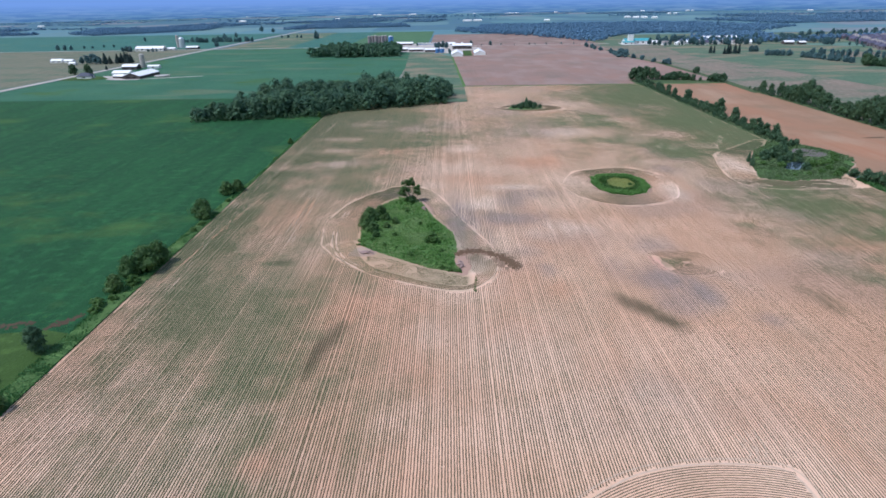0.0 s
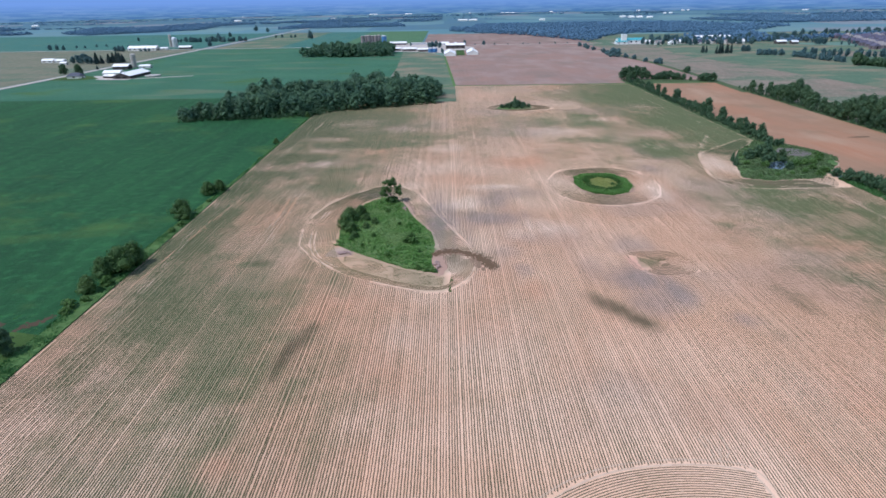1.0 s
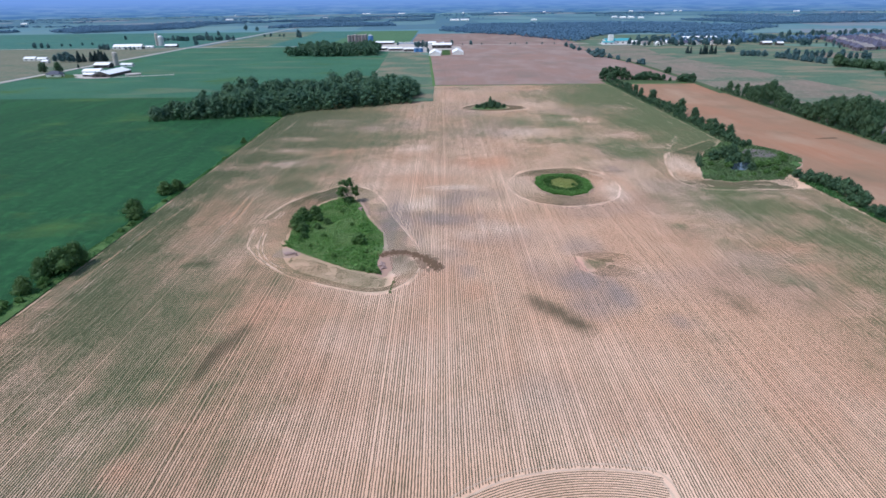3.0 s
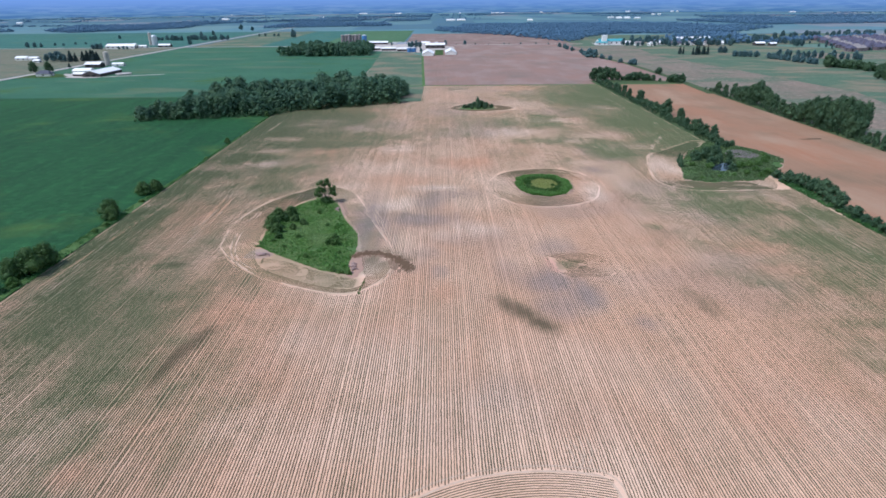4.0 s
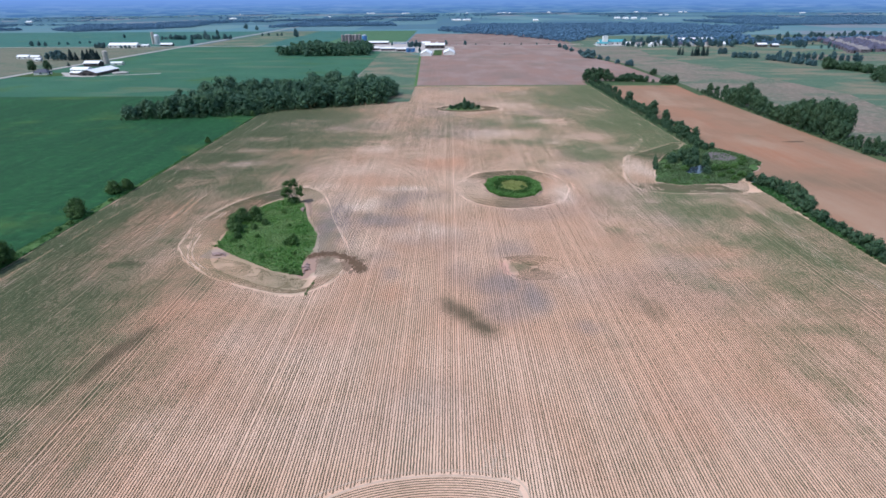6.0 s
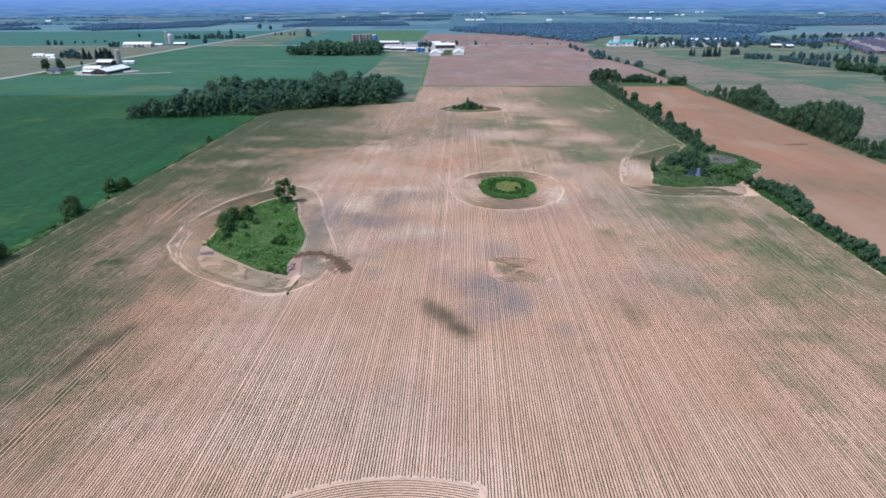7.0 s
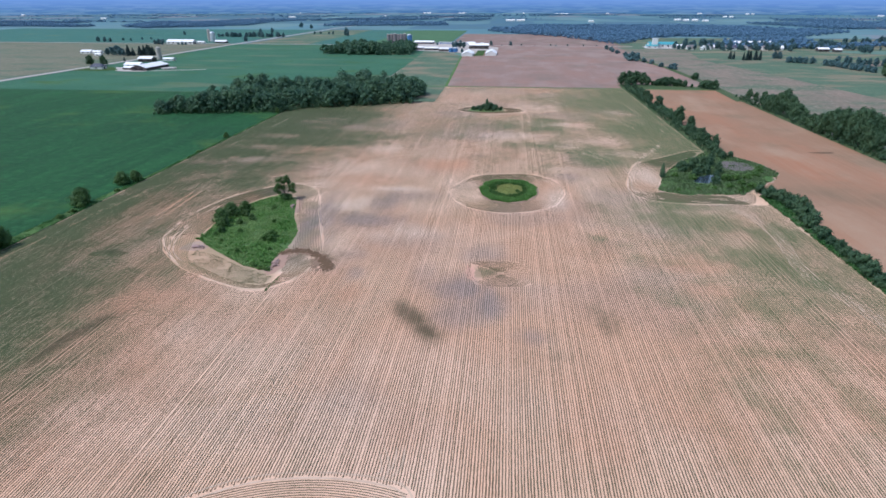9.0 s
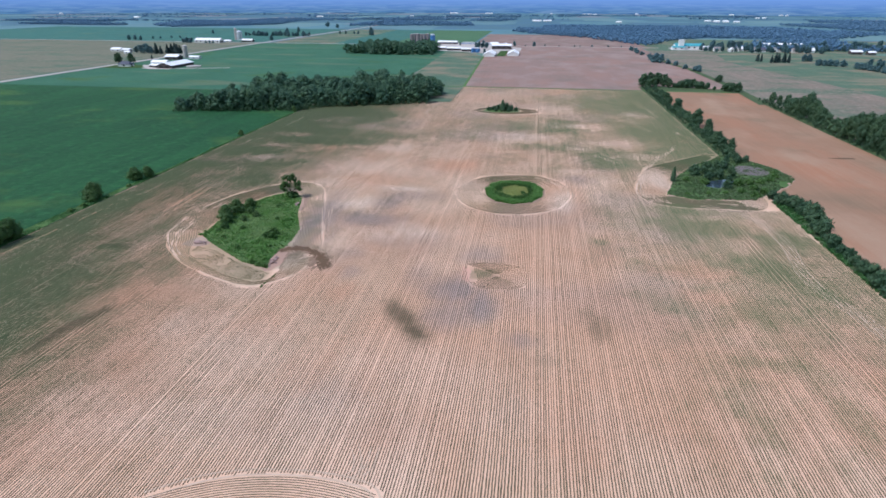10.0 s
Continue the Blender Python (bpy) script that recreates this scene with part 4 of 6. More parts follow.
def plant(kind, x, y, h, wide, label, category="tree", group="", turn=None):
    """Sets a tree of that kind: the first is built, the rest are copies of it."""
    m = pose(x, y, 0, 0, 0, trng.uniform(0, 360) if turn is None else turn) @ Matrix.Diagonal((h * wide, h * wide, h, 1))
    # beyond 800 m trees switch to the leaf with painted haze
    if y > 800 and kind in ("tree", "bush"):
        kind = {"tree": "hazy_tree", "bush": "hazy_bush"}[kind]
    variant = kind + str(trng.integers(3)) if kind in ("tree", "shrub", "bush", "near_bush", "hazy_bush") else kind
    if variant not in KINDS:
        rng = np.random.default_rng(len(KINDS) + 200)
        if kind == "tree":
            ob = tree_kind("tree", rng, 0.44, 0.98, 0.02, 13, 950, 0.055, 0.022, M_LEAF)
        elif kind == "bush":
            ob = tree_kind("bush", rng, 0.62, 0.95, 0.0, 11, 850, 0.075, 0.02, M_LEAF, 5)
        elif kind == "hazy_tree":
            ob = tree_kind("tree", rng, 0.44, 0.98, 0.02, 11, 420, 0.075, 0.022, M_HAZYLEAF)
        elif kind == "hazy_bush":
            ob = tree_kind("bush", rng, 0.62, 0.95, 0.0, 10, 380, 0.10, 0.02, M_HAZYLEAF, 5)
        elif kind == "near_bush":
            ob = tree_kind("bush", rng, 0.62, 0.95, 0.0, 16, 3000, 0.042, 0.02, M_BUSHLEAF, 6)
        elif kind == "near_tree":
            ob = tree_kind("tree", rng, 0.44, 0.95, 0.05, 16, 2600, 0.035, 0.022, M_LEAF)
        elif kind == "shrub":
            ob = tree_kind("shrub", rng, 0.72, 0.95, -0.05, 9, 520, 0.10, 0.02, M_SHRUB, 4)
        elif kind == "young_tree":
            ob = cone_tree("young_tree", rng, 0.34, 2600, 0.04, M_LEAF, 0.06)
        elif kind == "conifer":
            ob = cone_tree("conifer", rng, 0.24, 620, 0.07, M_CONIFER, 0.03)
        else:
            ob = open_tree(rng)
        ob.matrix_basis = m
        ob.scale = (h * wide, h * wide, h)
        KINDS[variant] = ob
        made = ob
    else:
        ob = KINDS[variant]
        made = copy_thing(ob, m @ Matrix.Diagonal((*[1 / s for s in ob.scale], 1)))
    return tagged(made, label, category, group)


M_CONIFER = mat_leaf("conifer_needles", (0.026, 0.056, 0.056), (0.034, 0.068, 0.062), (0.022, 0.048, 0.05))


def cone_tree(name, rng, radius, leaves, size, mat, base):
    """A pointed crown of leaf sprays in drooping tiers."""
    ob = new(name)
    bm = bmesh.new()
    tube(bm, [(0, 0, -0.02), (0, 0, 0.4), (0, 0, 0.95)], [0.028, 0.018, 0.004])
    part("trunk", bm, M_BARK, ob)
    h = base + (1 - base) * rng.random(leaves) ** 1.3
    f = (h - base) / (1 - base)
    r = radius * np.minimum(1, 0.55 + 3 * f) * (1 - f) ** 0.75 * (0.8 + 0.28 * np.sin(f * 40 + 3 * rng.random(leaves)))
    ang = rng.uniform(0, 6.283, leaves)
    rr = r * np.sqrt(rng.uniform(0.35, 1.15, leaves))
    p = np.stack([rr * np.cos(ang), rr * np.sin(ang), h], 1)
    nrm = np.stack([np.cos(ang), np.sin(ang), np.full(leaves, 0.6)], 1) + rng.normal(size=(leaves, 3)) * 0.4
    nrm /= np.linalg.norm(nrm, axis=1)[:, None]
    u = np.cross(nrm, rng.normal(size=(leaves, 3)))
    u /= np.linalg.norm(u, axis=1)[:, None]
    w = np.cross(nrm, u)
    s = size * rng.uniform(0.5, 1.2, (leaves, 1))
    v = np.stack([p - u * s, p - w * s * 0.7 - nrm * s * 0.3, p + u * s, p + w * s * 0.7 - nrm * s * 0.3], 1).reshape(-1, 3)
    c = new("crown", big_mesh("crown", v, np.arange(leaves * 4).reshape(-1, 4), None, mat))
    c.parent = ob
    return ob


def open_tree(rng):
    """Two leaning stems with separate loose heads and gaps between."""
    ob = new("field_tree")
    bm = bmesh.new()
    tube(bm, [(0, 0, -0.02), (0.02, 0, 0.2), (-0.08, 0.02, 0.45), (-0.14, 0, 0.75)], [0.035, 0.028, 0.02, 0.006])
    tube(bm, [(0.02, 0, 0.16), (0.14, 0.03, 0.35), (0.26, 0.0, 0.52)], [0.02, 0.015, 0.005])
    tube(bm, [(0.0, 0, 0.1), (-0.12, -0.05, 0.22), (-0.24, -0.05, 0.4)], [0.015, 0.012, 0.004])
    tube(bm, [(-0.1, 0.02, 0.5), (0.0, 0.1, 0.66), (0.08, 0.12, 0.85)], [0.014, 0.01, 0.004])
    part("trunk", bm, M_BARK, ob)
    pieces = []
    for x, y, z, r, h in ((-0.16, 0, 0.36, 0.30, 0.64), (0.06, 0.1, 0.60, 0.22, 0.40), (0.30, 0.0, 0.22, 0.25, 0.52), (-0.30, -0.05, 0.24, 0.22, 0.42), (-0.02, 0, 0.0, 0.26, 0.26), (0.12, 0.02, 0.02, 0.18, 0.18)):
        v, q, t = crown(rng, r, h, 0.0, 6, 480, 0.028)
        pieces.append((v + np.array((x, y, z)), q, t))
    v, q, t = merge(pieces)
    c = new("crown", big_mesh("crown", v, q, t, M_BUSHLEAF))
    c.parent = ob
    return ob


def tufts(name, poly, count, h0, h1, mat, label, seed, holes=(), wide=0.35):
    """Upright grass clumps over an outline, as one mass."""
    rng = np.random.default_rng(seed)
    px, py = [p[0] for p in poly], [p[1] for p in poly]
    x, y = rng.uniform(min(px), max(px), count * 2), rng.uniform(min(py), max(py), count * 2)
    ok = inside(x, y, poly) & (fractal(x, y, 7, seed) > 0.28)
    for hole in holes:
        ok &= ~inside(x, y, hole)
    x, y = x[ok][:count], y[ok][:count]
    n = len(x)
    h = rng.uniform(h0, h1, n) * (0.55 + 0.9 * fractal(x, y, 5, seed + 3))
    V = []
    for _ in range(3):
        ang = rng.uniform(0, 6.283, n)
        dx, dy = np.cos(ang) * wide, np.sin(ang) * wide
        lx, ly = rng.normal(0, 0.55, n) * h, rng.normal(0, 0.55, n) * h
        z = np.full(n, 0.03)
        V.append(np.stack([np.stack([x - dx, y - dy, z], 1), np.stack([x + dx, y + dy, z], 1), np.stack([x + lx + dx * 0.3, y + ly + dy * 0.3, h], 1), np.stack([x + lx - dx * 0.5, y + ly - dy * 0.5, h * 0.9], 1)], 1))
    v = np.concatenate(V).reshape(-1, 3)
    me_ = big_mesh(name, v, np.arange(len(v)).reshape(-1, 4), None, mat)
    return tagged(new(name, me_), label, "grass", kind="stuff")


def rock_pile(x, y, rx, ry, count, seed):
    """A heap of field stones."""
    rng = np.random.default_rng(seed)
    ob = tagged(new("rock_pile"), "heap of pinkish grey field stones at the patch edge", "rock pile")
    ob.location = (x, y, 0.05)
    base = None
    for k in range(count):
        if k % 6 == 0:
            bm = bmesh.new()
            bmesh.ops.create_icosphere(bm, subdivisions=1, radius=1.0)
            for v in bm.verts:
                v.co *= rng.uniform(0.7, 1.2)
            base = part("stone", bm, M_STONE, ob)
            s = base
        else:
            s = new("stone", base.data)
            s.parent = ob
        u, w = rng.normal(0, 0.45), rng.normal(0, 0.45)
        r = rng.uniform(0.18, 0.5)
        s.location = (u * rx, w * ry, 0.15 + 0.5 * max(0, 1 - u * u - w * w))
        s.scale = (r * 1.3, r, r * 0.7)
        s.rotation_euler = (0, 0, rng.uniform(0, 6))


M_STONE = mat_plain("field_stone", (0.36, 0.25, 0.22), (0.22, 0.16, 0.14), 0.9, 1.2, 0.7)
M_BARESOIL = mat_soil("bare_pink_soil", (0.40, 0.275, 0.21), (0.48, 0.36, 0.28), (0.38, 0.24, 0.18), (0.24, 0.19, 0.14))
M_SEDGE = mat_leaf("pond_sedge", (0.06, 0.14, 0.03), (0.085, 0.17, 0.04), (0.045, 0.10, 0.024))
M_REED = mat_leaf("yellow_reed", (0.33, 0.37, 0.12), (0.40, 0.41, 0.14), (0.25, 0.30, 0.09))
M_WATER, wnt, wb = material("pond_water", 0.08, 0.5)
wb.inputs["Base Color"].default_value = (0.03, 0.045, 0.06, 1)
relief(wnt, wb, grain(wnt, where(wnt), 2.0, 3), 0.06, 0.02)

M_PATCHGRASS = mat_leaf("meadow_blade", (0.125, 0.265, 0.060), (0.300, 0.390, 0.170), (0.175, 0.310, 0.085))
M_MARGIN = mat_leaf("margin_blade", (0.055, 0.165, 0.045), (0.085, 0.205, 0.065), (0.045, 0.125, 0.035))
M_FLAT = mat_soil("grey_mud_flat", (0.15, 0.13, 0.125), (0.20, 0.17, 0.16), (0.15, 0.12, 0.11), (0.09, 0.12, 0.06))
M_MARSH = mat_leaf("marsh_blade", (0.105, 0.175, 0.070), (0.155, 0.205, 0.100), (0.085, 0.150, 0.055))
M_DRYWEED = mat_leaf("dry_weed", (0.23, 0.205, 0.110), (0.27, 0.225, 0.130), (0.17, 0.175, 0.085))
# ---- the green patch in the field ----
for rim in ([(-37, 189), (-36.5, 194), (-33, 198), (-30, 196), (-27, 191), (-30, 188)], [(-2, 181), (0, 188), (3.6, 192), (5.8, 186), (6.2, 178), (4.8, 172.5), (2, 172)], [(-15, 252), (-11.5, 252), (-8.5, 243), (-6, 231), (-8.5, 230), (-12, 242)]):
    blob_sheet("bare_margin", rim, 0.064, M_BARESOIL, "bare pinkish soil at the edge of the green patch", "soil", 1.0, 0.6)
blob_sheet("grass_patch", PATCH, 0.075, M_GRASS, "rough green grass island in the field", "grass", 0.12)
tufts("tall_grass", PATCH, 18000, 0.12, 0.34, M_PATCHGRASS, "tall bright green grass and weeds", 3, (), 0.24)
tufts("weed_clumps", [(-35, 199), (-20, 188), (1, 175), (0, 200), (-10, 232), (-22, 255), (-34, 236)], 800, 0.5, 0.9, M_GRASSBLADE, "taller dark weed clumps", 4, ([(-29, 205), (-6, 195), (-12, 225), (-26, 240)],), 0.35)
plant("field_tree", -18.5, 249, 11.0, 1.0, "lone leafy tree with a double stem in the green patch", "tree", "", 10)
for x, y, h, w in ((-33.5, 226, 5.8, 1.1), (-34, 218, 6.0, 1.1), (-30, 232, 4.6, 1.1), (-31, 213, 4.2, 1.1), (-23, 222, 2.6, 1.1), (-29, 207, 2.8, 1.0), (-27, 226, 3.0, 1.1), (-26, 217, 2.4, 1.2)):
    plant("near_bush", x, y, h, w, "rounded dark green bush in the grass patch", "bush", "bushes in the green patch")
for x, y, h in ((-8, 204, 3.2), (-6.5, 200.5, 2.8), (-9.5, 201, 2.2), (-15, 189, 1.8), (-22, 208, 1.6), (-19, 236, 2.0), (-13, 220, 1.4), (-4, 192, 1.3), (-30, 204, 1.6), (-25, 198, 1.3)):
    plant("shrub", x, y, h, 1.0, "bright green leafy shrub in the grass patch", "shrub", "shrubs in the green patch")
for x, y in ((-1, 176), (1.5, 175), (-4, 177.5)):
    plant("shrub", x, y, 1.6, 1.1, "low bright green shrub at the patch tip", "shrub", "low shrubs at the tip")
rock_pile(-31, 191.5, 3.2, 1.6, 34, 5)
rock_pile(2.5, 180, 1.4, 4.0, 34, 6)
rock_pile(-12, 240, 1.0, 5.0, 16, 7)
tufts("weed_strip", [(6.2, 160.5), (6.9, 160.5), (7.9, 171), (7.2, 171)], 60, 0.12, 0.3, M_SEDGE, "narrow strip of green weeds", 8)
tufts("thin_weeds", [(-30, 179), (-15, 169), (4, 161.5), (5, 171), (-8, 177), (-22, 186), (-30, 189)], 11000, 0.04, 0.12, M_DRYWEED, "thin dry weeds on unplanted soil", 9, (), 0.16)

# ---- the oval pond ----
blob_sheet("pond_rim", [(80 + (x - 80) * 1.11, 271.5 + (y - 272) * 1.1) for x, y in OVAL], 0.066, M_BARESOIL, "bare soil rim round the small pond", "soil", 0.35)
blob_sheet("pond_bed", OVAL, 0.08, M_GRASS, "wet green sedge ground of the small pond", "grass", 0.4)
OV_IN = [(80 + (x - 80) * 0.68, 272.5 + (y - 272) * 0.68) for x, y in OVAL]
OV_IN2 = [(81 + (x - 80) * 0.5, 273 + (y - 272) * 0.5) for x, y in OVAL]
tufts("pond_grass", OVAL, 3600, 0.5, 1.0, M_GRASSBLADE, "ring of bright green grass round the pond", 14, (OV_IN,), 0.4)
tufts("yellow_reeds", OV_IN, 2600, 0.3, 0.6, M_REED, "yellow green reeds in the middle of the pond", 15, (), 0.4)
tufts("tall_sedge", OV_IN, 800, 0.7, 1.3, M_SEDGE, "ring of tall dark green sedge in the pond", 16, (OV_IN2,), 0.4)
for x, y, h in ((85, 270.5, 1.6), (72.5, 272, 1.2), (76, 263, 1.3)):
    plant("shrub", x, y, h, 1.0, "low dark green willow shrub by the pond", "shrub", "shrubs round the small pond")

# ---- the wetland at the hedgerow ----
blob_sheet("wetland_rim", [(185 + (x - 185) * 1.025, 312 + (y - 312) * 1.02) for x, y in WET], 0.160, M_BARESOIL, "bare pinkish soil rim of the wetland", "soil", 0.35)
blob_sheet("wetland", WET, 0.19, M_GRASS, "green marshy ground beside the hedgerow", "grass", 0.4)
POND = [(172, 296), (177, 293), (181, 297), (186, 301), (189, 307), (184, 311), (177, 306), (172, 303)]
FLAT = [(195, 321), (206, 319), (212, 327), (209, 339), (200, 341), (193, 331)]
tufts("marsh_grass", WET, 7500, 0.3, 0.8, M_MARSH, "green marsh grass", 21, (POND, FLAT), 0.35)
blob_sheet("pond_water", POND, 0.24, M_WATER, "small dark pond reflecting the sky", "pond", 0.5)
blob_sheet("mud_flat", FLAT, 0.23, M_FLAT, "greyish dry mud flat in the wetland", "mud", 0.5)
tufts("flat_weeds", FLAT, 500, 0.2, 0.5, M_MARSH, "sparse weeds on the mud flat", 22, (), 0.3)
for x, y, h, w, k in ((158, 303, 7, 0.7, "young_tree"), (160, 311, 6, 0.7, "young_tree"), (171, 316, 6.0, 0.9, "bush"), (178, 320, 7.0, 0.9, "bush"), (184, 326, 6.5, 0.9, "tree"),
                      (189, 331, 5, 1.0, "bush"), (193, 340, 6, 0.9, "tree"), (176, 308, 4.5, 1.0, "bush"), (182, 312, 5.5, 1.0, "bush"), (189, 316, 6.0, 1.0, "tree"), (181, 294, 4.5, 1.0, "bush"),
                      (172, 300, 3.5, 1.0, "shrub"), (188, 300, 4, 1.1, "shrub"), (194, 303, 3.5, 1.1, "shrub"), (200, 305, 3.2, 1.2, "shrub"), (206, 311, 3.0, 1.2, "shrub"), (210, 317, 3.0, 1.2, "shrub"),
                      (201, 346, 4.5, 1.0, "bush"), (206, 349, 4, 1.1, "bush"), (193, 294, 3, 1.1, "shrub"), (186, 288, 2.6, 1.2, "shrub"), (178, 285, 2.0, 1.2, "shrub"), (170, 283, 1.8, 1.2, "shrub"),
                      (160, 281, 1.6, 1.2, "shrub"), (165, 305, 2.5, 1.1, "shrub"), (186, 309, 3.0, 1.0, "bush"), (213, 325, 2.4, 1.2, "shrub"), (196, 288, 3.4, 1.1, "shrub"), (190, 283, 3.0, 1.1, "shrub")):
    plant(k, x, y, h, w, "leafy green wetland bush by the hedgerow", "bush", "bushes in the wetland")

# ---- hedgerow on the field's edge ----
sheet("hedge_ground", [(195.4, 60), (201.5, 60), (201.5, 275), (195.4, 275)], 0.17, M_VERGE, "green grass under the hedgerow", "grass")
sheet("hedge_ground_far", [(195.4, 350), (202, 350), (203, 664), (195.4, 664)], 0.17, M_VERGE, "green grass under the far hedgerow", "grass")
tufts("hedge_grass", [(195.2, 120), (201, 120), (201, 278), (195, 276)], 3500, 0.3, 0.8, M_MARGIN, "tall grass along the hedgerow", 31, (), 0.4)
wood("hedge_undergrowth", [(196, 355), (202, 355), (203, 660), (197, 660)], 3.2, 1.5, 3.8, LIGHT_TREES, M_LEAF, "low green undergrowth of the hedgerow", 32)
hrng = np.random.default_rng(23)
for x, y, h in ((196.5, 280, 4.6), (198, 273, 6), (200.5, 269, 6), (201, 264, 6.5), (202, 259, 6.6), (202, 252, 8), (200.5, 243, 8), (199, 235, 7), (198.5, 228, 4), (198, 223, 5.5), (198, 217, 4), (198.3, 212, 4.6), (197.5, 206, 4.8),
                (197.7, 201, 5), (197.8, 196, 5.8), (197, 190, 6.2), (196.8, 183, 5), (197, 176, 4.6), (197, 169, 5), (197, 160, 4.6), (197.5, 150, 5), (197, 140, 4.5)):
    plant("bush", x, y, h, hrng.uniform(0.75, 1.0), "dense dark green hedgerow bush", "bush", "hedgerow bushes")
for y in range(352, 655, 5):
    plant("bush", 201.0 + hrng.uniform(-1.2, 2), y + hrng.uniform(-2, 2), hrng.uniform(2.4, 4.6), hrng.uniform(0.8, 1.1), "low leafy green hedgerow bush", "bush", "hedgerow bushes")
for x, y, h in ((208, 640, 5), (206.5, 622, 5), (207, 601, 6.5), (206, 588, 5.5), (206, 570, 8), (204.5, 549, 8), (204, 517, 11), (203, 507, 5), (203.5, 499, 5.5), (203, 486, 6), (203.5, 477, 7), (203, 467, 6.5), (203, 458, 9), (204.4, 453, 13), (202.5, 445, 7.5),
                (207, 433, 9.5), (203, 424, 5), (203, 412, 6), (202.3, 397, 8), (201.5, 388, 10), (201.5, 377, 8.5), (203.5, 369, 9.5), (200.5, 360, 6)):
    plant("tree" if h > 7 else "bush", x, y, h, hrng.uniform(0.8, 1.0), "leafy dark green hedgerow tree", "tree", "hedgerow trees")
for x, y, h in ((201, 668, 14), (208, 672, 15), (215, 670, 15), (222, 667, 14), (206, 664, 9), (211, 665, 11), (226, 664, 10), (232, 665, 5), (236, 664, 7), (239, 664, 8), (243, 664, 9), (246, 665, 9), (250, 664, 10), (253, 663, 8), (257, 661, 8), (262, 656, 7), (268, 652, 4), (276, 646, 7), (279, 644, 9), (283, 642, 9), (287, 640, 10)):
    plant("tree" if h > 9 else "bush", x, y, h, 0.95, "leafy tree in the cross hedgerow", "tree", "cross hedgerow trees")
sheet("grass_bank", [(203, 636), (284, 630), (287, 640), (284, 655), (240, 668), (203, 672)], 0.24, M_VERGE, "green grass bank under the cross hedgerow", "grass")
sheet("grass_lane", [(281, 560), (292, 560), (297, 690), (294, 860), (283, 930), (279, 1090), (272, 1090), (276, 920), (286, 850), (288, 690)], 0.28, M_VERGE, "narrow green grass lane between fields", "grass")
for x, y, h in ((262, 1075, 7), (266, 1020, 8), (263, 985, 7), (262, 950, 13), (268, 944, 12), (275, 925, 7), (281, 900, 7), (285, 860, 6), (291, 835, 6), (294, 830, 8), (291, 722, 8), (260, 1110, 7), (262, 1140, 8), (258, 1170, 8)):
    plant("bush", x, y, h, 1.15, "dark green bush along the grass lane", "bush", "bushes on the lane")
sheet("outer_hedge_ground", [(285.6, 200), (294, 200), (294, 590), (285.6, 590)], 0.27, M_VERGE, "rough grass under the outer hedgerow", "grass")
tufts("weed_line", [(174.5, 194.2), (188, 195.2), (188, 196.0), (174.5, 195.2)], 110, 0.06, 0.14, M_SEDGE, "line of green weeds across the headland", 44)
tufts("thin_weeds", [(177, 178), (190, 178), (190, 194), (177, 194)], 700, 0.05, 0.10, M_DRYWEED, "thin weeds in the field corner", 45, (), 0.2)
# second hedgerow, taller
for x, y, h in ((297, 575, 10), (297, 560, 9), (298, 545, 12), (294, 530, 11), (292, 518, 13), (290.5, 510, 14), (292, 501, 17), (294, 495, 20.5), (294.5, 484, 17), (293.5, 476, 14), (293.3, 468, 13.5), (291, 453, 12), (290, 443, 10), (289, 435, 12), (289.3, 426, 13.5),
                (289, 418, 16.5), (290.3, 410, 20), (290.5, 402, 21.5), (297, 405, 18), (291.8, 394, 20.5), (299, 396, 18), (291.6, 387, 24), (300, 388, 20), (292.5, 380, 24.5), (301, 378, 20), (293, 373, 23), (296, 369, 23), (291.2, 376, 13), (292, 366, 13), (293, 357, 6.5), (294.3, 352, 8), (294.5, 345, 8),
                (295.5, 339, 9.5), (294, 331, 9), (294, 324, 8), (294, 316, 10), (293, 308, 9), (293, 300, 10)):
    plant("near_tree" if h > 12 else "tree", x, y, h, (0.62 if h > 18 else 0.8) * hrng.uniform(0.9, 1.1), "tall leafy tree of the outer hedgerow", "tree", "outer hedgerow trees")
blob_sheet("dark_soil_mark", [(255, 366), (262, 364), (271, 366), (270, 369), (262, 368)], 0.17, M_MUD, "dark damp mark in the bare field", "soil", 0.8)
wood("outer_undergrowth", [(286, 325), (293, 325), (292, 585), (287, 585)], 3.4, 2.5, 5.5, LIGHT_TREES, M_LEAF, "dense low growth under the outer hedgerow", 33)

# ---- islet far up the field ----
blob_sheet("islet_ground", ISLET, 0.08, M_GRASS, "small grass island far up the field", "grass", 0.4)
for x, y, h in ((52, 493, 3.5), (56, 495, 4), (60, 497, 5), (63, 496, 9), (66, 497, 6), (70, 495, 5), (74, 494, 3.5), (58, 490, 3), (68, 490, 3), (63, 491, 4)):
    plant("bush" if h < 8 else "young_tree", x, y, h, 1.0, "dark green bush on the small field island", "bush", "bushes on the islet")

